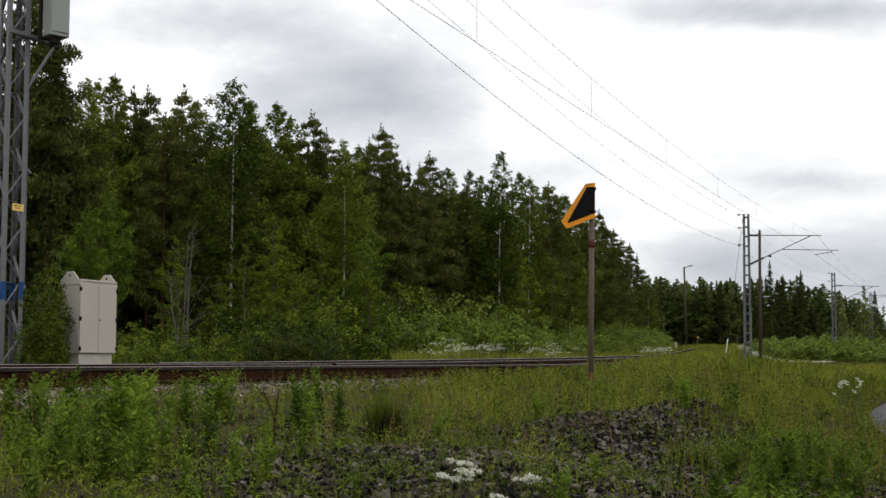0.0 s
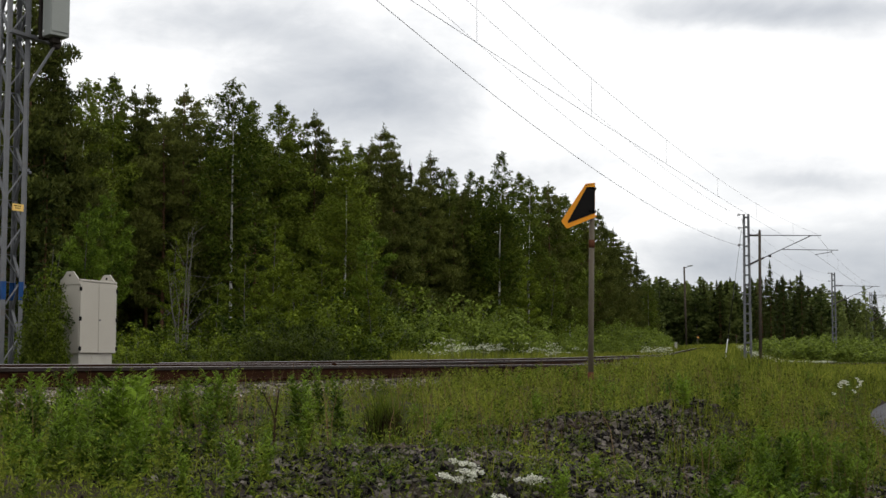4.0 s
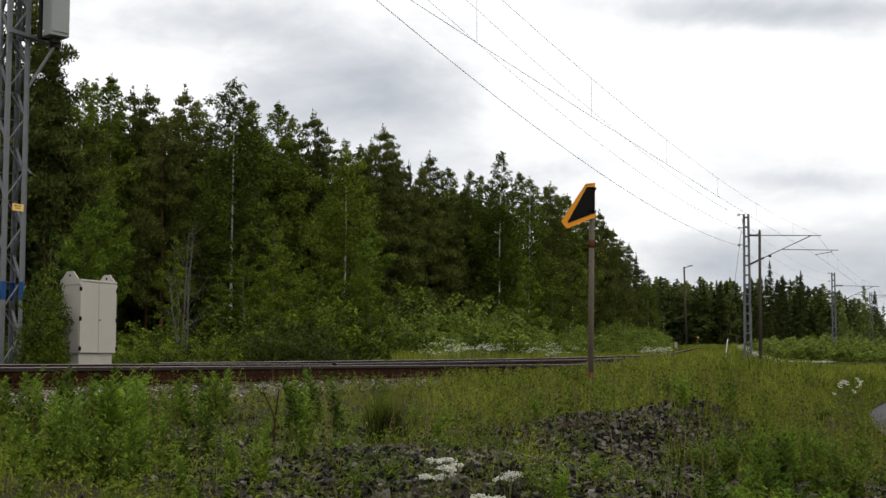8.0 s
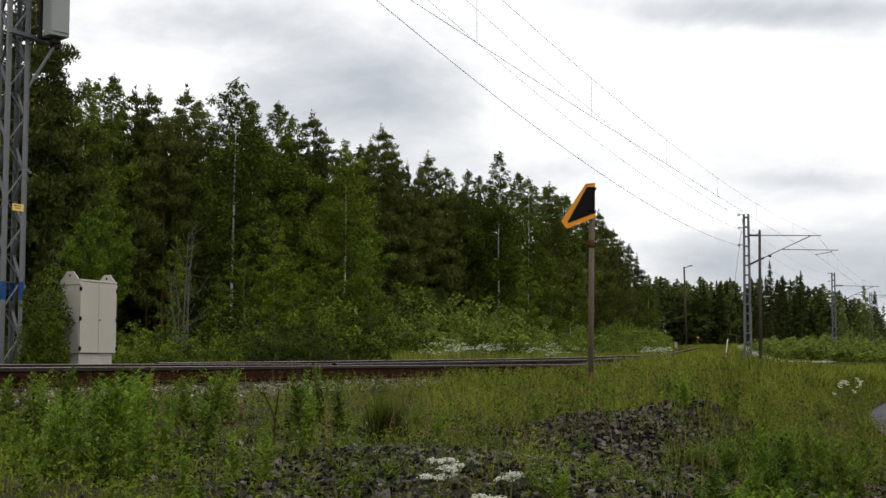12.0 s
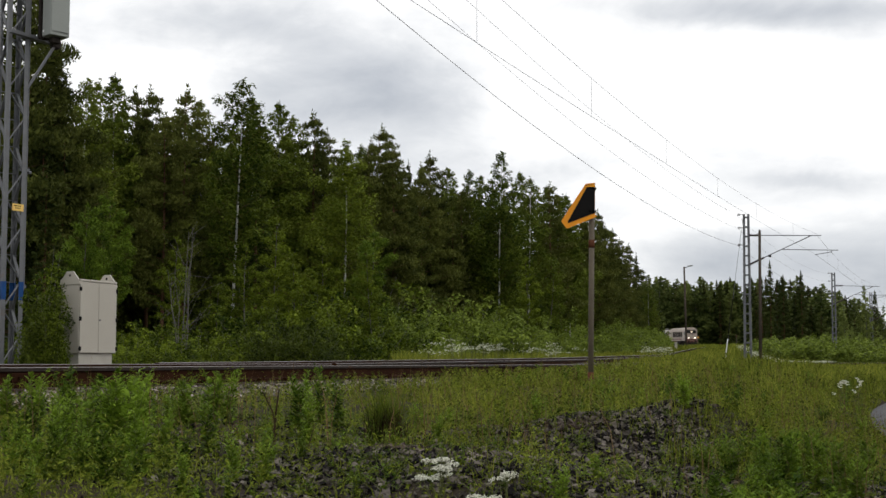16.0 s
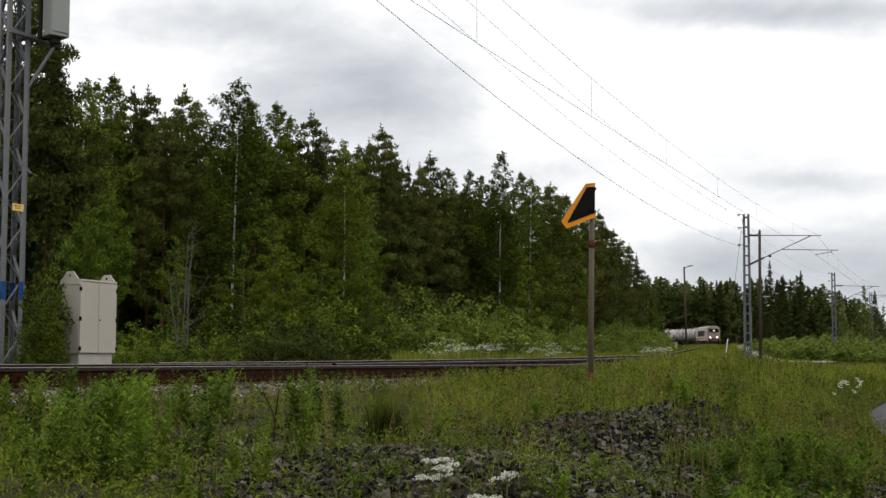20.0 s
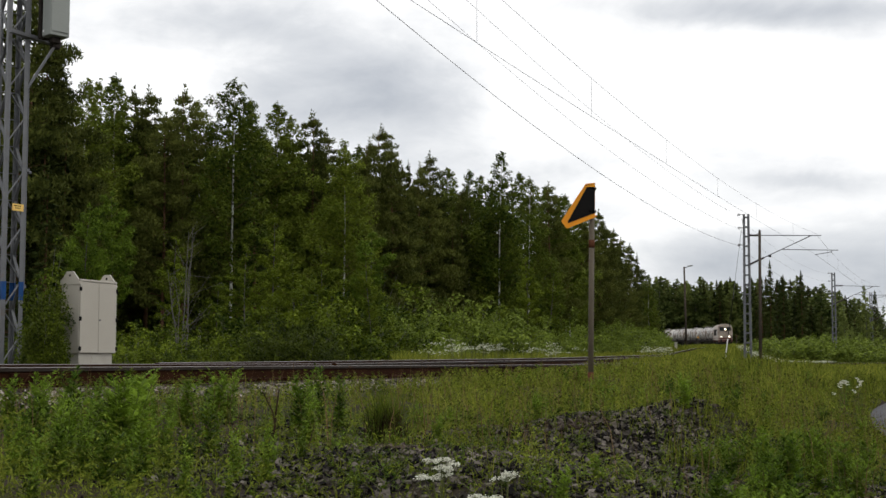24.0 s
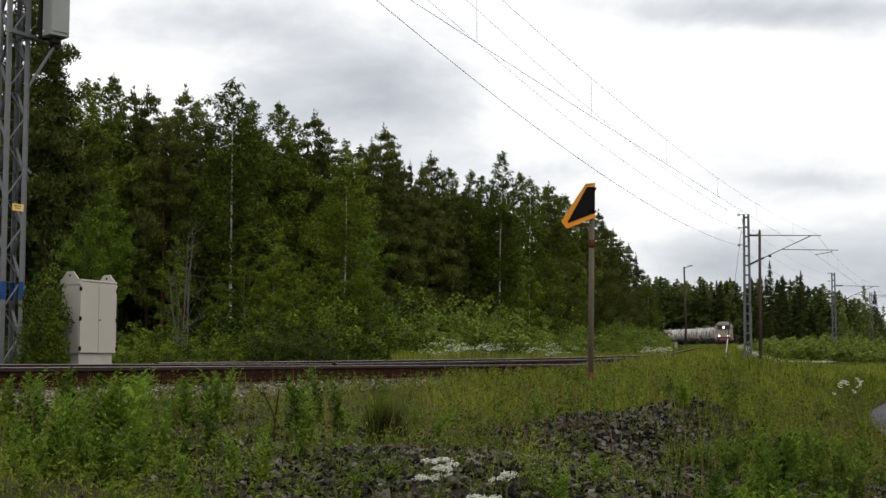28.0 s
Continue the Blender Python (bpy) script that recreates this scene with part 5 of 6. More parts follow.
def grasses():
    rng = np.random.default_rng(23)
    # close ground between the camera and the line
    n = 32000
    y = rng.uniform(3.7, 15.0, n)
    x = y * rng.uniform(-0.40, 0.40, n)
    keep = (dist_main(x, y) > 1.9) & (rng.uniform(size=n) < 0.25 + 0.75 * patch(x, y)) & (rng.uniform(size=n) > stony(x, y) * 0.95)
    x, y = x[keep], y[keep]
    blades("grass", rng, x, y, rng.uniform(0.04, 0.15, len(x)), 0.005, 0.65, GRASS, "short meadow grass among grit and stones")
    # round the camera's stand
    n = 9000
    y = rng.uniform(-6.0, 3.7, n)
    x = rng.uniform(-6.0, 3.6, n)
    keep = (dist_main(x, y) > 2.2) & (x < road_edge(np.maximum(y, 2.0)) - 0.3) & (x * x + y * y > 0.3) & ((y < 0) | (np.abs(x) > y * 0.6)) & (rng.uniform(size=n) < 0.25 + 0.75 * patch(x, y))
    x, y = x[keep], y[keep]
    blades("grass", rng, x, y, rng.uniform(0.04, 0.15, len(x)), 0.006, 0.65, GRASS, "short meadow grass beside the road")
    # tall grass on the verge
    n = 56000
    y = 7.0 + 40 * rng.uniform(0, 1, n) ** 1.6
    x = y * rng.uniform(-0.22, 0.40, n)
    d = dist_main(x, y)
    keep = (d > 2.4) & (rng.uniform(size=n) < smooth_step(-0.22, 0.12, x / y) * 0.9) & (rng.uniform(size=n) < 0.35 + 0.65 * patch(x, y, 0.5)) & (rng.uniform(size=n) > stony(x, y)) & ~((x > road_edge(y) - 0.1) & (y < 34))
    keep &= rng.uniform(size=n) < np.maximum(smooth_step(0.10, 0.22, x / y), smooth_step(8.0, 10.5, y))
    keep &= ~((x / y > 0.318) & (y < 16))
    x, y = x[keep], y[keep]
    blades("grass", rng, x, y, (0.12 + 0.28 * rng.uniform(0, 1, len(x)) ** 1.3) * np.interp(y, [7, 14, 40], [0.6, 1.0, 1.1]) * (0.7 + 0.5 * patch(x, y, 1.3)), 0.0035 + 0.0004 * y, 0.6, GRASS, "tall green meadow grass on the verge")
    # seeding stalks
    n = 6500
    y = 6.0 + 30 * rng.uniform(0, 1, n) ** 1.5
    x = y * rng.uniform(-0.36, 0.40, n)
    keep = (dist_main(x, y) > 3.0) & ((y > 9) | (rng.uniform(size=n) < 0.3)) & (rng.uniform(size=n) > stony(x, y) * 0.8) & ~((x > road_edge(y) - 0.1) & (y < 34))
    x, y = x[keep], y[keep]
    blades("dry_grass", rng, x, y, rng.uniform(0.2, 0.5, len(x)), 0.004, 0.3, DRY_GRASS, "dry straw-coloured grass stalks")
    # farther meadow on both sides of the lines
    n = 85000
    y = 20 + 130 * rng.uniform(0, 1, n) ** 1.3
    x = y * rng.uniform(-0.40, 0.40, n)
    d = np.abs(dist_main(x, y))
    bx = np.interp(y, BRANCH[:200, 1], BRANCH[:200, 0])
    near = np.abs(x - bx)
    keep = (d > 2.3) & (near > 1.35) & ~((x > road_edge(y) - 0.1) & (y < 34))
    x, y = x[keep], y[keep]
    blades("grass", rng, x, y, rng.uniform(0.15, 0.45, len(x)) * np.interp(near[keep], [1.3, 2.0, 4.0], [0.7, 0.85, 1.0]), 0.006 + 0.0006 * y, 0.4, GRASS, "rough meadow grass along the railway")


def line_side_grass():
    """Grass that grows up to the rails of the branch line."""
    rng = np.random.default_rng(24)
    n = 42000
    s = 30 + 210 * rng.uniform(0, 1, n) ** 1.1
    off = (0.86 + 3.2 * rng.uniform(0, 1, n) ** 1.6) * np.where(rng.uniform(size=n) < 0.75, 1, -1)
    p = np.interp(s, BRANCH[:, 3], BRANCH[:, 2])
    x = np.interp(s, BRANCH[:, 3], BRANCH[:, 0]) + off * np.cos(p)
    y = np.interp(s, BRANCH[:, 3], BRANCH[:, 1]) - off * np.sin(p)
    keep = np.abs(dist_main(x, y)) > 1.6
    x, y, off = x[keep], y[keep], np.abs(off[keep])
    blades("grass", rng, x, y, rng.uniform(0.20, 0.50, len(x)) * np.interp(off, [0.85, 1.6, 3], [0.85, 1.1, 1.2]) * np.interp(y, [60, 95], [1.0, 1.55]), 0.006 + 0.0006 * y, 0.4, GRASS, "grass growing up to the rails of the branch line")
    # between the rails, where the branch line climbs
    n = 9000
    s = 78 + 150 * rng.uniform(0, 1, n)
    off = rng.uniform(-0.62, 0.62, n)
    p = np.interp(s, BRANCH[:, 3], BRANCH[:, 2])
    x = np.interp(s, BRANCH[:, 3], BRANCH[:, 0]) + off * np.cos(p)
    y = np.interp(s, BRANCH[:, 3], BRANCH[:, 1]) - off * np.sin(p)
    blades("grass", rng, x, y, rng.uniform(0.16, 0.27, n), 0.05, 0.4, GRASS, "short grass growing between the rails of the branch line")
    # the flowery strip between the line and the bushes
    n = 15000
    px = rng.uniform(700, 1110, n)
    y = np.interp(px, [560, 735, 1045, 1110], [24, 28, 47, 64]) * rng.uniform(0.85, 1.2, n)
    x = (px - 784) / 2200 * y
    bx = np.interp(y, BRANCH[:200, 1], BRANCH[:200, 0])
    keep = (np.abs(x - bx) > 1.4) & (dist_main(x, y) < -2.2)
    x, y = x[keep], y[keep]
    blades("grass", rng, x, y, rng.uniform(0.25, 0.65, len(x)), 0.006 + 0.0005 * y, 0.4, GRASS, "tall light grass before the bushes")


grasses()
line_side_grass()


def lance_leaves(rng, root, axis, length, width, droop):
    """Lance-shaped leaves of four faces that bow down towards their tips, from their roots along axis."""
    n = len(root)
    axis = unit(axis)
    side = unit(np.cross(axis, np.array([[0, 0, 1.0]]) + rng.normal(size=(n, 3)) * 0.25))
    L, W = np.asarray(length)[:, None], np.asarray(width)[:, None]
    down = np.array([[0, 0, -1.0]]) * L * droop
    p1, p2, p3 = root + axis * L * 0.35, root + axis * L * 0.72 + down * 0.35, root + axis * L + down
    v = np.stack([root, p1 - side * W * 0.5, p1 + side * W * 0.5, p2 - side * W * 0.36, p2 + side * W * 0.36, p3], axis=1).reshape(-1, 3)
    i = np.arange(n)[:, None] * 6
    return v, (i + np.array([[0, 2, 1]])).tolist() + (i + np.array([[1, 2, 4, 3]])).tolist() + (i + np.array([[3, 4, 5]])).tolist()


def weed_proto(seed, h, leaves, length, width, spread, label, droop=0.3, stems=3, name="weed_plant", start=0.12, feather=0):
    """Upright stalks set with leaves all the way up; feather: the leaflets along each side of a divided leaf."""
    rng = np.random.default_rng(seed)
    tubes, roots, axs, Ls = [], [], [], []
    small, sax, sL = [], [], []
    for s in range(stems):
        az, lean = rng.uniform(0, 6.28), rng.uniform(0.02, spread)
        hh = h * rng.uniform(0.65, 1.0)
        t = np.linspace(0, 1, 6)
        p = np.stack([math.cos(az) * lean * h * t ** 1.5, math.sin(az) * lean * h * t ** 1.5, hh * t - 0.02], axis=1)
        tubes.append(tube(p, np.linspace(0.0035, 0.0012, 6), 4))
        for i in range(leaves):
            q = start + (1 - start) * (i + rng.uniform(0, 1)) / leaves
            a2 = i * 2.4 + rng.uniform(-0.5, 0.5)
            L = length * rng.uniform(0.6, 1.2) * (1.2 - 0.75 * q)
            ax = np.array([math.cos(a2), math.sin(a2), 0.45 + 0.7 * q + rng.uniform(-0.15, 0.25)])
            ax /= np.linalg.norm(ax)
            root = np.array([np.interp(q, t, p[:, k]) for k in range(3)])
            if feather:
                sd = np.array([-math.sin(a2), math.cos(a2), 0.0])
                for k in range(feather):
                    w = (k + 0.7) / feather
                    at = root + ax * L * w - np.array([0, 0, 1.0]) * L * droop * w * w
                    for sg in (-1, 1):
                        to = ax * 0.55 + sd * sg + rng.normal(size=3) * 0.15
                        small.append(at + to * L * 0.18)
                        sax.append(to)
                        sL.append(L * 0.42 * (1.15 - 0.7 * w))
            roots.append(root)
            axs.append(ax)
            Ls.append(L)
    c, ax, L = np.array(roots), np.array(axs), np.array(Ls)
    v, f = lance_leaves(rng, c, ax, L, L * width / length * rng.uniform(0.8, 1.2, len(L)), droop)
    if small:
        sv, sf = leaf_quads(rng, np.array(small), np.array(sax), np.array(sL), np.array(sL) * width / length * 1.1, 0.15, 0.6)
        f = f + (sf + len(v)).tolist()
        v = np.concatenate([v, sv])
    top = thing(name, pose(0, 0, -50), label, "weed")
    tagged(part("stalk", join_tubes("stalk", tubes, STALK), None, top), kind="stuff")
    tagged(part("foliage", mesh_of("foliage", v, f, WEED), None, top), kind="stuff")
    return top


WEEDS = [weed_proto(71, 0.40, 54, 0.095, 0.020, 0.16, "tall weed with narrow drooping green leaves", 0.40, stems=4),
         weed_proto(72, 0.40, 60, 0.080, 0.017, 0.14, "tall weed with narrow drooping green leaves", 0.45, stems=5),
         weed_proto(73, 0.40, 17, 0.120, 0.034, 0.30, "leafy green weed with feathered leaves", 0.25, stems=6, feather=5),
         weed_proto(74, 0.40, 22, 0.085, 0.026, 0.24, "bushy green weed with finely divided leaves", 0.2, stems=7, feather=4)]
HERBS = [weed_proto(81, 0.16, 14, 0.042, 0.014, 0.6, "small green herb growing between stones", stems=5, name="herb"),
         weed_proto(82, 0.16, 9, 0.042, 0.013, 0.8, "small green herb growing between stones", stems=5, name="herb", feather=3)]


def weeds():
    rng = np.random.default_rng(31)
    for kind, px, Y, h in ((1, 541, 6.9, .46), (1, 549, 6.8, .40), (0, 405, 7.9, .42), (2, 165, 5.6, .40), (2, 210, 6.0, .46), (3, 120, 6.4, .44), (2, 60, 6.9, .42), (3, 290, 6.4, .36), (0, 600, 7.6, .40),
                           (0, 372, 6.6, .40), (2, 250, 7.2, .44), (3, 30, 5.4, .30), (2, 100, 4.9, .26), (3, 1360, 6.6, .34), (3, 1330, 6.2, .30), (2, 1395, 6.9, .36), (3, 1290, 9.5, .42), (3, 1170, 11.5, .46), (2, 1186, 11.2, .40), (3, 1062, 11.0, .40)):
        x = sight(px, Y)
        plant(WEEDS[kind], rng, x, Y, h, 0.40, 1.0 if kind < 2 else 0.9, 5.0, "tall weeds by the track")
    for px, Y, h in ((20, 7.6, .34), (75, 8.0, .36), (130, 7.2, .40), (190, 6.2, .44), (215, 6.0, .46), (235, 6.8, .42), (260, 8.2, .34), (300, 8.4, .30),
                     (385, 8.0, .36), (370, 8.2, .30), (330, 7.6, .30), (545, 7.8, .40), (530, 7.6, .36), (565, 8.1, .38), (600, 8.4, .26), (165, 8.6, .34),
                     (60, 6.5, .36), (100, 5.6, .36), (30, 5.4, .32), (150, 5.2, .32), (250, 5.2, .26), (330, 5.6, .24), (420, 6.0, .22), (470, 5.3, .22)):
        x = sight(px, Y)
        plant(WEEDS, rng, x, Y, 1.12 * h * rng.uniform(0.9, 1.1), 0.40, rng.uniform(0.8, 1.0), 6.0, "tall weeds by the track")
    for px, Y, h in ((1440, 7.2, .34), (1380, 6.8, .32), (1350, 6.4, .30), (1480, 6.6, .34), (1520, 7.6, .36), (1400, 5.6, .30), (1300, 5.6, .24), (1180, 11, .36), (1210, 11.5, .36),
                     (1060, 12.5, .30), (1085, 12.8, .30), (1020, 11, .30), (880, 9.4, .26), (940, 9.8, .28), (800, 9.2, .26), (740, 9.0, .28)):
        x = sight(px, Y)
        plant(WEEDS[2:], rng, x, Y, h * rng.uniform(0.9, 1.1), 0.40, rng.uniform(0.8, 1.1), 4.0, "tall weeds on the verge")
    for i in range(250):
        Y = rng.uniform(5.0, 9.8) if i < 120 else rng.uniform(8, 22)
        px = rng.uniform(0, 1560) if i < 120 else rng.uniform(900, 1530)
        x = sight(px, Y)
        if dist_main(x, Y) < 2.2 or float(stony(x, Y)) > rng.uniform(0.2, 0.7):
            continue
        plant(WEEDS if (px < 650 and rng.uniform() < 0.7) else (WEEDS[2:] + HERBS), rng, x, Y, rng.uniform(0.12, 0.26) if i < 120 else rng.uniform(0.16, 0.36), 0.4, 1.0, 3.0 if i % 2 else 0)
    for i in range(46):      # broad-leaved growth in the near verge
        Y = rng.uniform(4.6, 8.0)
        px = rng.uniform(1240, 1510)
        plant([WEEDS[0], WEEDS[2], WEEDS[3]], rng, sight(px, Y), Y, rng.uniform(0.16, 0.30), 0.40, 1.1, 4.0)
    for i in range(18):      # close to the camera
        Y = rng.uniform(4.2, 5.3)
        plant(WEEDS, rng, sight(rng.uniform(0, 420), Y), Y, rng.uniform(0.14, 0.28), 0.40, 1.0, 5.0)
    for i in range(300):
        Y = rng.uniform(4.9, 9.6)
        x = sight(rng.uniform(200, 1560) if i % 2 else rng.uniform(430, 1300), Y)
        if dist_main(x, Y) < 2.2 or float(stony(x, Y)) > rng.uniform(0.4, 1.8):
            continue
        plant(HERBS, rng, x, Y, rng.uniform(0.08, 0.18), 0.16, 1.1)


weeds()


def undergrowth():
    """Low leafy growth that nobody could count: many short stalks with small leaves."""
    rng = np.random.default_rng(29)
    n = 27000
    y = 3.8 + 28 * rng.uniform(0, 1, n) ** 1.35
    x = y * rng.uniform(-0.38, 0.38, n)
    side = np.where(x / y < -0.1, 0.5, np.where((x / y > 0.22) | (y > 10), 0.9, 0.4))
    keep = (dist_main(x, y) > 1.9) & (rng.uniform(size=n) < side * (0.3 + 0.7 * patch(x, y, 1.1))) & (rng.uniform(size=n) > stony(x, y) * 0.75) & ~((x > road_edge(y) - 0.1) & (y < 34))
    x, y = x[keep], y[keep]
    y2 = 7.5 + 24 * rng.uniform(0, 1, 6000) ** 1.4      # leafy growth in the grass of the verge
    x2 = y2 * rng.uniform(0.0, 0.38, 6000)
    keep = (dist_main(x2, y2) > 2.4) & (rng.uniform(size=6000) < patch(x2, y2, 0.9)) & (rng.uniform(size=6000) > stony(x2, y2)) & ~((x2 > road_edge(y2) - 0.1) & (y2 < 34))
    x, y = np.concatenate([x, x2[keep]]), np.concatenate([y, y2[keep]])
    z = ground(x, y)
    h = rng.uniform(0.05, 0.26, len(x)) * np.where((y > 8) & (x > 0), 1.5, 1.0) * np.where(x / y < -0.08, 1.15, 0.8)
    h = under_sight(x, y, z, h)
    per = 17
    q = rng.uniform(0.12, 1.0, (len(x), per))
    az = rng.uniform(0, 6.28, (len(x), per))
    out = 0.012 + 0.03 * rng.uniform(0, 1, (len(x), per)) * (1.2 - q)
    lean = rng.normal(0, 0.25, (len(x), 2))
    c = np.stack([x[:, None] + np.cos(az) * out + lean[:, :1] * h[:, None] * q, y[:, None] + np.sin(az) * out + lean[:, 1:] * h[:, None] * q, z[:, None] + h[:, None] * q], axis=2).reshape(-1, 3)
    ax = np.stack([np.cos(az), np.sin(az), rng.uniform(0.0, 1.2, az.shape)], axis=2).reshape(-1, 3)
    L = rng.uniform(0.010, 0.030, len(c)) * np.repeat(np.interp(y, [4, 10, 28], [0.9, 1.3, 2.6]), per)
    v, f = leaf_quads(rng, c, ax, L, L * rng.uniform(0.2, 0.38, len(c)), 0.2)
    tagged(new("undergrowth", mesh_of("undergrowth", v, f, HERB_LEAF)), "low leafy green weeds covering the grit", "undergrowth", kind="stuff")


undergrowth()


def umbel(seed, h, heads, label):
    """A white-flowered umbel plant: stalk, rays and flat heads of tiny flowers."""
    rng = np.random.default_rng(seed)
    tubes, headc = [], []
    for k in range(heads):
        cs = []
        az = k * 2.2 + rng.uniform(0, 1)
        tipp = np.array([math.cos(az) * rng.uniform(0.01, 0.055), math.sin(az) * rng.uniform(0.01, 0.05), h - rng.uniform(0.0, 0.075)])
        mid = np.array([tipp[0] * 0.25, tipp[1] * 0.25, h * 0.55])
        tubes.append(tube(np.array([[0, 0, -0.03], [0, 0, h * 0.3], mid, tipp]), [0.004, 0.0035, 0.002, 0.0015], 4))
        R = rng.uniform(0.018, 0.034)
        for j in range(9):
            a, q = rng.uniform(0, 6.28), math.sqrt(rng.uniform(0, 1))
            c = tipp + np.array([math.cos(a) * R * q, math.sin(a) * R * q, 0.012 - 0.008 * q])
            tubes.append(tube(np.array([tipp - [0, 0, 0.01], c]), [0.0008, 0.0006], 3))
            cs.append(c + rng.normal(size=(12, 3)) * np.array([0.0055, 0.0055, 0.0035]))
        headc.append(np.concatenate(cs))
    root = thing("umbel_flower", pose(0, 0, -50), label, "flower", "white umbel flowers")
    part("stalk", join_tubes("stalk", tubes, STALK), None, root)
    for c in headc:
        v, f = leaf_quads(rng, c, rng.normal(size=c.shape) * np.array([[1, 1, 0.35]]), 0.0075, 0.006, 0.1)
        part("flower_head", mesh_of("flower_head", v, f, PETAL), None, root)
    lc = np.array([[0, 0, h * 0.3]]) + rng.normal(size=(14, 3)) * np.array([0.04, 0.04, 0.05])
    v, f = leaf_quads(rng, lc, rng.normal(size=lc.shape), 0.05, 0.018)
    part("foliage", mesh_of("foliage", v, f, WEED), None, root)
    return root


FLOWERS = []


def near_flowers():
    """The white umbels close to the camera, which the wind moves."""
    for seed, px, py, Y, heads in ((91, 778, 818, 4.25, 9), (92, 895, 836, 4.15, 3), (93, 862, 868, 4.0, 2)):
        x, top = sight(px, Y), 0.045 - (py - 641.5) / 2200 * Y + 0.01
        h = top - gz(x, Y)
        o = umbel(seed, h, heads, "white umbel flower cluster on a thin stalk")
        m = pose(x, Y, gz(x, Y))
        o.matrix_basis = m
        FLOWERS.append((o, m, h, Y))


near_flowers()


def far_flowers():
    rng = np.random.default_rng(37)
    src = umbel(95, 0.5, 3, "white umbel flowers standing in the grass")
    for i in range(10):
        px, py = rng.normal(1494, 24), rng.normal(673, 11)
        Y = 14.0 + rng.uniform(-0.4, 0.4)
        x = sight(px, Y)
        top = 0.045 - (py - 641.5) / 2200 * Y
        k = max(0.3, top - gz(x, Y))
        o = copy_thing(src, pose(x, Y, gz(x, Y), rz=rng.uniform(0, 360)))
        o.scale = (0.62, 0.62, k / 0.5)
    for o in (*src.children_recursive, src):
        bpy.data.objects.remove(o)
    # bands of white flowers beyond the line
    cs = []
    for i in range(92):
        px = (rng.uniform(750, 1045) if i % 3 else rng.choice([810, 855, 880, 915, 985]) + rng.normal(0, 12)) if i < 60 else rng.uniform(1130, 1195)
        Y = float(np.interp(px, [735, 1045, 1120, 1200], [27, 46, 75, 100])) * rng.uniform(0.86, 1.12)
        x = sight(px, Y)
        up = rng.uniform(2, 26) if i < 60 else rng.uniform(8, 20)
        cs.append(((x, Y, max(0.05 + up / 2200 * Y, gz(x, Y) + rng.uniform(0.4, 0.75))), 0.055 + Y * 0.0012))
    for i in range(160):
        px = rng.uniform(1310, 1470)
        Y = 76 + rng.uniform(0, 6)
        x = sight(px, Y)
        py = float(np.interp(px, [1310, 1350, 1400, 1470], [612, 632, 642, 646])) + rng.uniform(-3, 3)
        cs.append(((x, Y, max((641.5 - py) / 2200 * Y, gz(x, Y) + 0.3)), 0.13))
    pts, sizes = [], []
    for c, s in cs:
        n = 15
        pts.append(np.array(c)[None] + rng.normal(size=(n, 3)) * np.array([s * 1.2, s * 1.2, s * 0.22]))
        sizes.append(np.full(n, s * 0.44))
    c = np.concatenate(pts)
    v, f = leaf_quads(rng, c, rng.normal(size=c.shape) * np.array([[1, 1, 0.5]]), np.concatenate(sizes), np.concatenate(sizes) * 0.7, 0.1)
    stems = [tube(np.array([[q[0], q[1], gz(q[0], q[1]) - 0.03], q]), 0.008, 3) for q, s in cs]
    t = thing("wild_flowers", pose(0, 0, 0), "bands of white wild flowers along the embankment", "flowers", kind="stuff")
    tagged(part("flower_heads", mesh_of("flower_heads", v, f, FAR_PETAL), None, t), kind="stuff")
    tagged(part("stalks", join_tubes("stalks", stems, STALK), None, t), kind="stuff")


far_flowers()


def twigs():
    for px, Y, pts in ((460, 6.0, ((0, 0, 0), (0.040, 0, 0.06), (0.074, 0, 0.128), (0.080, 0, 0.20), (0.066, 0, 0.278), (0.016, 0, 0.376))), (487, 6.0, ((0, 0, 0.12), (0.008, 0, 0.25), (0.022, 0, 0.368))),
                       (220, 6.4, ((0, 0, 0), (0.01, 0, 0.2), (0.03, 0, 0.34))), (470, 6.6, ((0, 0, 0), (0.03, 0, 0.08), (0.055, 0, 0.15))), (528, 5.9, ((0, 0, 0), (0.05, 0, 0.06), (0.075, 0, 0.16))), (1500, 5.6, ((0, 0, 0.02), (-0.12, 0, 0.07), (-0.2, 0, 0.09)))):
        x = sight(px, Y)
        v, f = tube(np.array(pts), np.linspace(0.007, 0.003, len(pts)), 6)
        o = new("dead_twig", mesh_of("dead_twig", v, f, TWIG, True))
        o.matrix_basis = pose(x, Y, gz(x, Y) - 0.01)
        tagged(o, "bare dark dead stalk standing in the grit", "twig")
    # the dark bent tuft of last year's grass
    rng = np.random.default_rng(41)
    n = 460
    Y = 7.15
    x0 = sight(683, Y)
    blades("grass_tuft", rng, rng.normal(x0, 0.045, n), rng.normal(Y, 0.05, n), rng.uniform(0.16, 0.40, n), 0.006, 0.32, BUSH_LEAF, "thick dark tuft of grass, brown at its foot")
    blades("grass_tuft", rng, rng.normal(x0, 0.04, 520), rng.normal(Y - 0.05, 0.03, 520), rng.uniform(0.10, 0.29, 520), 0.006, 0.40, TWIG, "brown dead foot of a grass tuft")


twigs()
for src in WEEDS + HERBS:
    for o in (*src.children_recursive, src):
        bpy.data.objects.remove(o)

# ---- the train ----


def cyl(bm, a, b, r, seg=24):
    return rod(bm, a, b, r, r, seg)


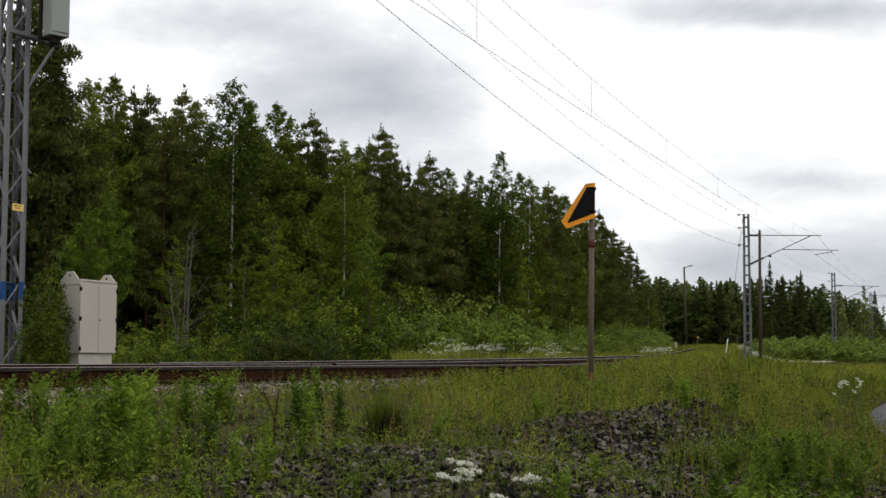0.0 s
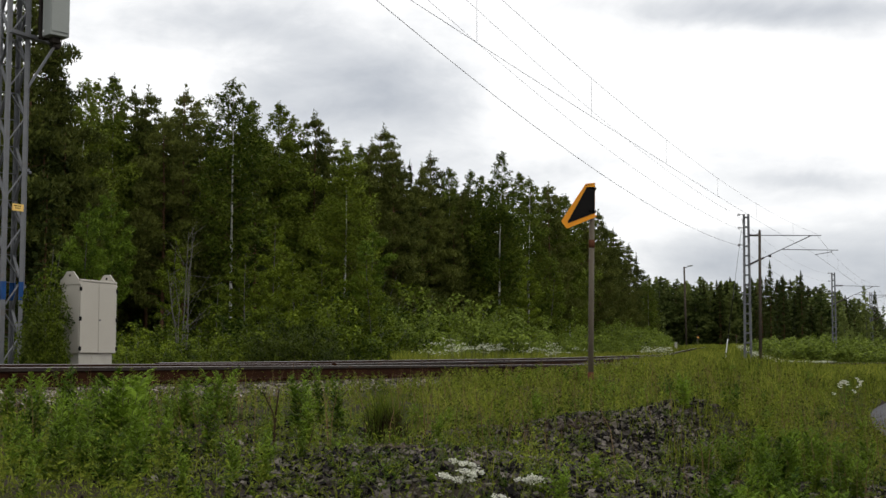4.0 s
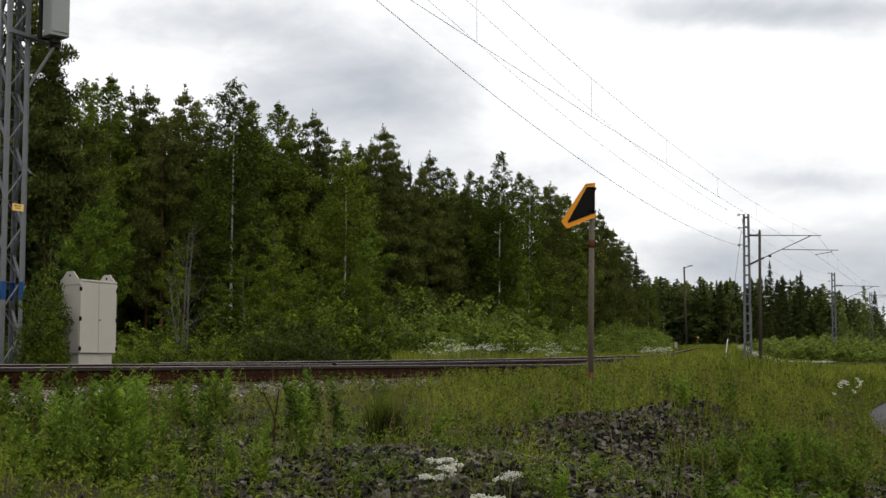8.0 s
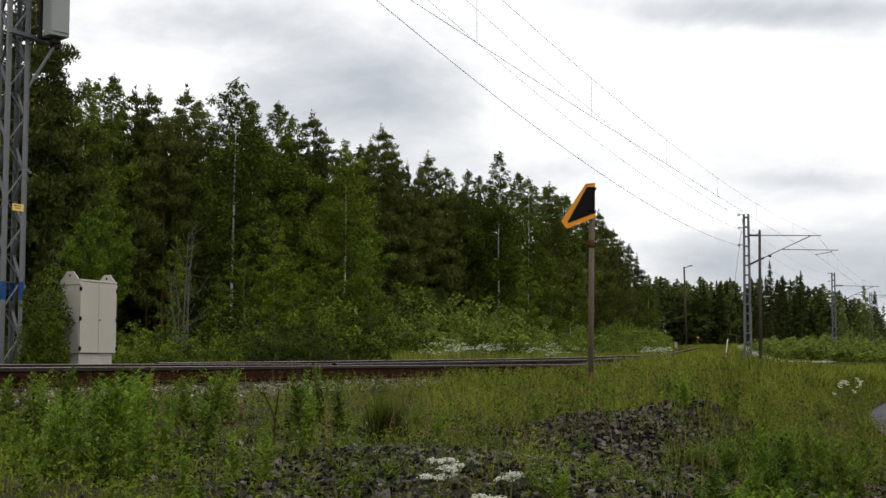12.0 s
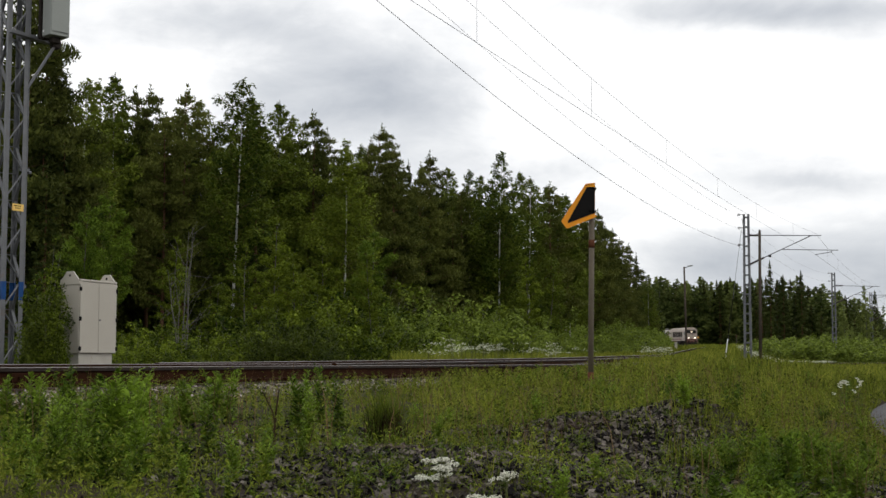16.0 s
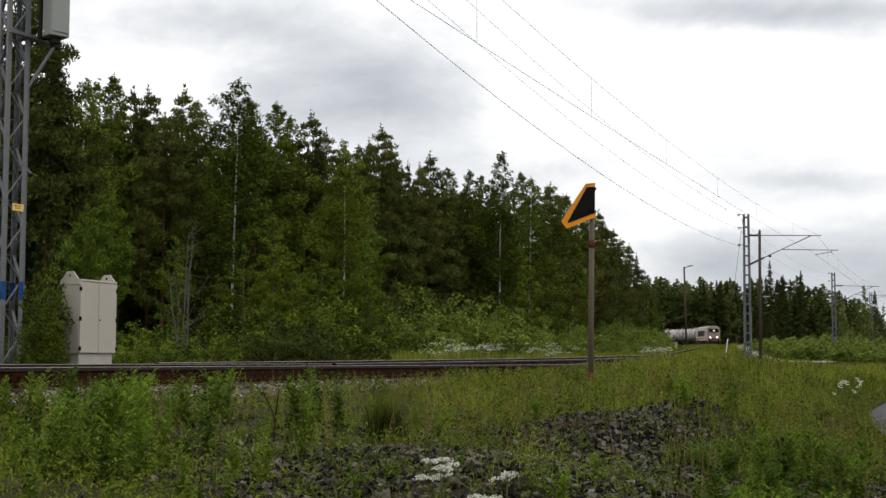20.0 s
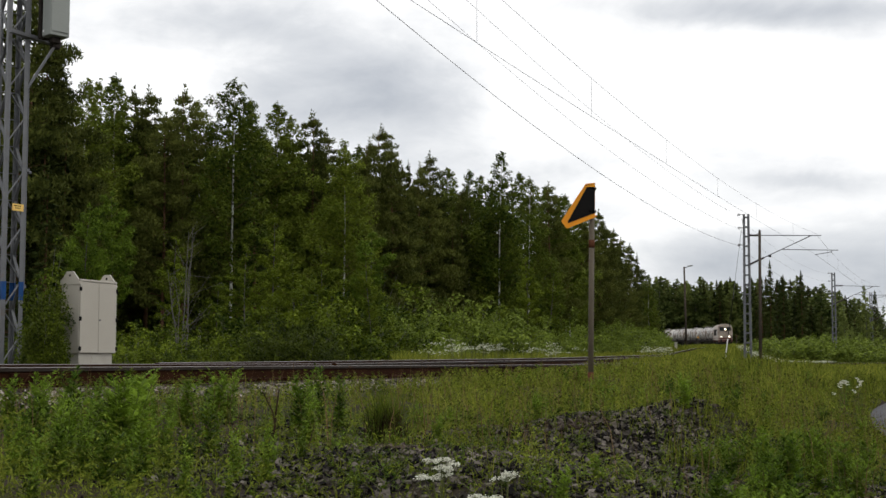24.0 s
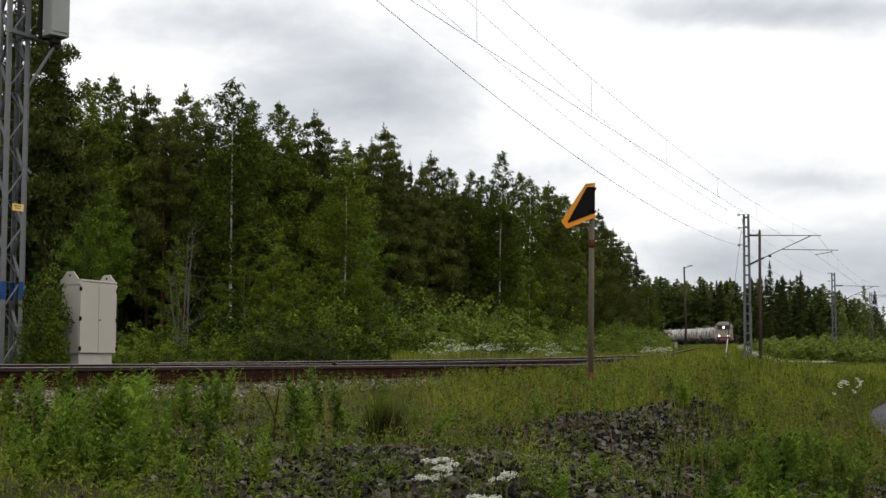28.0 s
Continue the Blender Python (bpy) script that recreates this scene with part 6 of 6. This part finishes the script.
def wheelset():
    bm = B()
    for o in (-0.77, 0.77):
        cyl(bm, (o - 0.065, 0, 0), (o + 0.065, 0, 0), 0.46, 20)
        cyl(bm, (o * 0.97 - 0.02, 0, 0), (o * 0.97 + 0.02, 0, 0), 0.49, 20)
        for k in range(5):
            a = k * 1.2566
            rod(bm, (o * 1.09, math.cos(a) * 0.12, math.sin(a) * 0.12), (o * 1.09, math.cos(a) * 0.36, math.sin(a) * 0.36), 0.03, seg=5)
    cyl(bm, (-0.9, 0, 0), (0.9, 0, 0), 0.08, 10)
    me = bpy.data.meshes.new("wheelset")
    bm.to_mesh(me)
    bm.free()
    me.materials.append(UNDER)
    return me


WHEELSET = wheelset()


def bogie(root, y, base):
    bm = B()
    for o in (-1.02, 1.02):
        box(bm, (0.14, base + 0.9, 0.26), (o, 0, 0.62), bevel=0.03)
        for q in (-base / 2, base / 2):
            box(bm, (0.18, 0.32, 0.34), (o, q, 0.5), bevel=0.03)
        for q in (-0.18, 0.18):
            cyl(bm, (o, q, 0.42), (o, q, 0.78), 0.09, 8)
    box(bm, (2.0, 0.5, 0.25), (0, 0, 0.68), bevel=0.03)
    b = part("bogie", bm, UNDER, root, "sooty bogie frame")
    b.location = (0, y, 0)
    for q in (-base / 2, base / 2):
        w = part("wheelset", WHEELSET, None, b)
        w.matrix_basis = pose(0, q, 0.49)


LAMP_DEPTH = 0.20


def loco():
    """A boxy diesel locomotive; its front looks along -y of its own space."""
    m = thing("locomotive", pose(0, 0, 0), "dirty off-white diesel locomotive with red trim and lit lamps", "locomotive")
    L, W = 16.0, 3.0
    bm = B()
    prof = [(-1.5, 1.15), (-1.5, 3.5), (-1.32, 4.05), (-0.8, 4.38), (0, 4.48), (0.8, 4.38), (1.32, 4.05), (1.5, 3.5), (1.5, 1.15)]
    rings = []
    for yy, k, dz in ((-L / 2 + 0.05, 0.92, -0.10), (-L / 2 + 0.35, 1.0, 0.0), (L / 2 - 0.35, 1.0, 0.0), (L / 2 - 0.05, 0.92, -0.1)):
        rings.append([bm.verts.new((x * k, yy + (0.22 if z > 2.6 and yy < -L / 2 + 0.2 else 0) - (0.22 if z > 2.6 and yy > L / 2 - 0.2 else 0), z + (dz if z > 3 else 0))) for x, z in prof])
    for a, b in zip(rings, rings[1:]):
        for i in range(len(prof) - 1):
            bm.faces.new((a[i], a[i + 1], b[i + 1], b[i]))
        bm.faces.new((a[-1], a[0], b[0], b[-1]))
    bm.faces.new(rings[0][::-1])
    bm.faces.new(rings[-1])
    bmesh.ops.recalc_face_normals(bm, faces=bm.faces)
    part("body", bm, LOCO_GREY, m)
    for sy in (-1, 1):
        for o in (-0.62, 0.62):
            part("windscreen", box(B(), (0.90, 0.05, 0.78), (o * 1.08, sy * (L / 2 - 0.20), 3.42), (-sy * -4, 0, 0), bevel=0.02), GLASS_DARK, m, "dark windscreen pane")
        part("front_band", box(B(), (2.5, 0.05, 0.34), (0, sy * (L / 2 - 0.015), 1.5), bevel=0.02), LOCO_RED, m, "red front band")
        part("buffer_beam", box(B(), (2.9, 0.3, 0.42), (0, sy * (L / 2 - 0.02), 1.02), bevel=0.03), LOCO_RED, m, "red buffer beam")
        for o in (-0.875, 0.875):
            bf = B()
            cyl(bf, (o, sy * L / 2, 1.05), (o, sy * (L / 2 + 0.5), 1.05), 0.10, 12)
            cyl(bf, (o, sy * (L / 2 + 0.5), 1.05), (o, sy * (L / 2 + 0.56), 1.05), 0.24, 18)
            part("buffer", bf, UNDER, m)
        part("snow_plough", box(B(), (2.7, 0.12, 0.55), (0, sy * (L / 2 - 0.02), 0.50), (sy * 12, 0, 0), bevel=0.03), UNDER, m)
        part("coupling", box(B(), (0.18, 0.5, 0.3), (0, sy * (L / 2 + 0.2), 0.95), bevel=0.03), UNDER, m)
    for o in (-0.78, 0.78):
        hl = B()
        cyl(hl, (o, -L / 2 + 0.1, 1.86), (o, -L / 2 - 0.05, 1.86), 0.17, 16)
        h = part("headlight_housing", hl, UNDER, m)
        part("headlight", cyl(B(), (o, -L / 2 - 0.05, 1.86), (o, -L / 2 - 0.09, 1.86), 0.14, 16), LAMP, h, "lit headlight")
    hl = B()     # a deep round housing, its lamp set back
    ring = [[(rr * math.cos(k * math.pi / 10), yy, 3.38 + rr * math.sin(k * math.pi / 10)) for k in range(20)] for rr, yy in ((0.25, -L / 2 + 0.5), (0.22, -L / 2 - 0.38), (0.17, -L / 2 - 0.38), (0.19, -L / 2 + 0.2))]
    vr = [[hl.verts.new(q) for q in row] for row in ring]
    for a, b in zip(vr, vr[1:]):
        for k in range(20):
            hl.faces.new((a[k], a[(k + 1) % 20], b[(k + 1) % 20], b[k]))
    h = part("top_light_housing", hl, LOCO_GREY, m)
    part("top_light", cyl(B(), (0, -L / 2 + LAMP_DEPTH, 3.38), (0, -L / 2 + LAMP_DEPTH + 0.04, 3.38), 0.165, 16), TOP_LAMP, h, "lit top headlight")
    for s in (-1, 1):
        part("side_window", box(B(), (0.05, 1.0, 0.68), (s * 1.49, -L / 2 + 1.35, 3.0), bevel=0.02), GLASS_DARK, m, "dark side window")
        part("cab_door", box(B(), (0.05, 0.72, 2.0), (s * 1.495, -L / 2 + 2.5, 2.3), bevel=0.02), LOCO_GREY, m)
        part("side_stripe", box(B(), (0.03, L - 1.2, 0.26), (s * 1.502, 0, 1.55), bevel=0.008), LOCO_RED, m, "red stripe")
        for k in range(6):
            part("side_grille", box(B(), (0.05, 1.35, 1.3), (s * 1.495, -3.9 + k * 1.6, 2.75), bevel=0.02), UNDER, m, "dark air grille")
        rl = B()
        for q in (-L / 2 + 2.02, -L / 2 + 2.98):
            rod(rl, (s * 1.56, q, 1.3), (s * 1.56, q, 3.1), 0.02, seg=6)
        part("grab_rail", rl, WHITE, m)
    part("fuel_tank", box(B(), (2.5, 4.0, 0.65), (0, 0, 0.8), bevel=0.08), UNDER, m)
    part("exhaust", box(B(), (0.5, 0.9, 0.3), (0, 1.0, 4.57), bevel=0.04), UNDER, m)
    part("roof_fan", cyl(B(), (0, 4.0, 4.43), (0, 4.0, 4.60), 0.6, 18), UNDER, m)
    part("roof_horn", cyl(B(), (0.5, -L / 2 + 0.8, 4.46), (0.5, -L / 2 + 0.4, 4.5), 0.06, 8), GALV, m)
    for y in (-4.6, 4.6):
        bogie(m, y, 2.6)
    return m


def tank_wagon():
    m = thing("tank_wagon", pose(0, 0, 0), "weathered silver tank wagon with stains and a roof walkway", "tank wagon", "tank wagons")
    L = 12.6
    bm = B()
    cyl(bm, (0, -L / 2 + 1.1, 2.72), (0, L / 2 - 1.1, 2.72), 1.42, 28)
    for s in (-1, 1):
        for k in range(4):
            a0, a1 = k * 0.38, (k + 1) * 0.38
            y0, y1 = s * (L / 2 - 1.1 + 0.55 * math.sin(a0)), s * (L / 2 - 1.1 + 0.55 * math.sin(a1))
            rod(bm, (0, y0, 2.72), (0, y1, 2.72), 1.42 * math.cos(a0), max(0.05, 1.42 * math.cos(a1)), 28)
    part("tank", bm, TANK, m, smooth=False)
    for k in range(5):
        part("tank_band", cyl(B(), (0, -4.4 + 2.2 * k, 2.72), (0, -4.3 + 2.2 * k, 2.72), 1.435, 28), UNDER, m)
    part("underframe", box(B(), (1.5, L - 0.2, 0.28), (0, 0, 1.10), bevel=0.03), UNDER, m)
    for s in (-1, 1):
        part("sill", box(B(), (0.12, L - 0.2, 0.24), (s * 1.25, 0, 1.12), bevel=0.02), UNDER, m)
        part("end_beam", box(B(), (2.7, 0.2, 0.38), (0, s * (L / 2 - 0.1), 1.08), bevel=0.03), UNDER, m)
        for o in (-0.875, 0.875):
            bf = B()
            cyl(bf, (o, s * L / 2, 1.05), (o, s * (L / 2 + 0.42), 1.05), 0.09, 10)
            cyl(bf, (o, s * (L / 2 + 0.42), 1.05), (o, s * (L / 2 + 0.47), 1.05), 0.23, 16)
            part("buffer", bf, UNDER, m)
        sd = box(B(), (1.7, 0.5, 0.6), (0, s * 3.6, 1.36), bevel=0.05)
        part("saddle", sd, UNDER, m)
        ld = B()
        for o in (-0.2, 0.2):
            rod(ld, (s * 1.5, o, 1.2), (s * 1.5, o, 3.0), 0.025, seg=5)
            rod(ld, (s * 1.5, o, 3.0), (s * 0.55, o, 4.28), 0.025, seg=5)
        for k in range(6):
            rod(ld, (s * 1.5, -0.2, 1.35 + k * 0.3), (s * 1.5, 0.2, 1.35 + k * 0.3), 0.02, seg=5)
        part("ladder", ld, UNDER, m)
    wk = box(B(), (0.9, 6.5, 0.05), (0, 0, 4.26), bevel=0.01)
    part("walkway", wk, UNDER, m, "dark roof walkway")
    part("dome", cyl(B(), (0, 0, 4.05), (0, 0, 4.42), 0.4, 18), TANK, m)
    for y in (-4.1, 4.1):
        bogie(m, y, 1.8)
    return m


TRAIN = []


def build_train():
    lo = loco()
    TRAIN.append((lo, 8.56, 0, 4.6))
    w0 = tank_wagon()
    back = 17.1 + 6.75
    TRAIN.append((w0, back, 0, 4.1))
    for k in range(1, 9):
        back += 13.55
        o = copy_thing(w0, pose(0, 0, 0))
        TRAIN.append((o, back, 0, 4.1))


build_train()


def front_at(t):
    """How far along the branch, from its turnout, the front of the train is at t seconds."""
    return FRONT_28 + (28.0 - t) * SPEED


FRONT_28, SPEED = 226.0, 7.0


def vehicle_pose(s, half):
    a, b = on_branch(s - half), on_branch(s + half)
    x, y, z = (a[0] + b[0]) / 2, (a[1] + b[1]) / 2, (a[2] + b[2]) / 2
    d = Vector((b[0] - a[0], b[1] - a[1], b[2] - a[2])).normalized()
    side = Vector((0, 0, 1)).cross(d).normalized() * -1
    up = side.cross(d)
    mt = Matrix((side, d, up)).transposed().to_4x4()
    mt.translation = (x, y, z)
    return mt


# ---- what moves: the train, its wheels, trees, weeds and flowers in the wind ----


def gust(t, x, y):
    """The wind's push at a place, about -1 to 1."""
    q = t - 0.12 * x - 0.05 * y
    return 0.5 * math.sin(0.55 * q + 0.4) + 0.3 * math.sin(1.31 * q + 1.0) + 0.2 * math.sin(2.9 * q + 0.3 * x)


def motions():
    times = [i * 1.0 for i in range(29)]
    for ob, back, _, half in TRAIN:
        walk(ob, [(t, vehicle_pose(front_at(t) + back, half)) for t in times])
    steps = [i * 0.1 for i in range(281)]
    for ob, back, _, half in TRAIN[:3]:
        for bg in ob.children:
            for w in bg.children:
                if w.name.startswith("wheelset"):
                    m0 = w.matrix_basis.copy()
                    walk(w, [(t, Matrix.Translation(m0.translation) @ Matrix.Rotation((t * SPEED / 0.49) % (2 * math.pi), 4, "X")) for t in steps])
    for i, (ob, m, amount, ph) in enumerate(SWAYING):
        x, y, _ = m.translation
        step = 0.5 if amount > 2 else 1.0
        rows = []
        for k in range(int(28 / step) + 1):
            t = k * step
            lean = amount * (gust(t + 0.15 * ph, x, y) + (0.35 * math.sin(3.7 * t + ph) if amount > 2 else 0))
            rows.append((t, Matrix.Translation(m.translation) @ Matrix.Rotation(radians(lean), 4, "Y") @ Matrix.Rotation(radians(lean * 0.35), 4, "X") @ m.to_quaternion().to_matrix().to_4x4()))
        walk(ob, rows)
    # the tall birch at the wood's edge bends in the gusts
    lean = [(0, 3), (1, 5), (2, 5), (3, 1), (5.5, 3), (7, 3), (9, 3), (10, 5), (11, 9), (12, 7), (14.5, 12), (15, 13), (15.5, 15), (16, 19), (17, 20), (17.5, 19), (18, 12), (18.5, 10),
            (20, 11), (21, 6), (21.5, 4), (23.5, 4), (25, 1), (26, -1), (27, 1), (28, 0)]
    for ob, m, _, _ in TALL_BIRCH:
        walk(ob, [(t, Matrix.Translation(m.translation) @ Matrix.Rotation((a - 5) / 500, 4, "Y") @ m.to_quaternion().to_matrix().to_4x4()) for t, a in lean])
    # the white umbels swing towards the right at first and settle later
    course = [(0, 38), (1, 34), (2, 38), (2.6, 46), (3.5, 55), (4.4, 26), (5.5, 4), (6, 10), (6.5, 6), (7, 8), (7.5, 16), (8, 2), (8.7, 12), (9.3, 6), (10, -8), (10.5, 5), (11, -3), (12, 4), (12.5, 5),
              (14.5, 6), (16, -6), (16.5, -3), (17, 2), (17.5, 3), (18, -5), (18.5, 1), (20, -5), (20.5, 1), (21.5, 0), (23.5, -6), (24, -4), (24.5, -9), (25.5, -3), (26, -10), (26.5, -3), (27.5, -8), (28, -6)]
    for ob, m, h, Y in FLOWERS:
        walk(ob, [(t, m @ Matrix.Rotation(math.atan(px / 2200 * Y / h), 4, "Y")) for t, px in course])


motions()
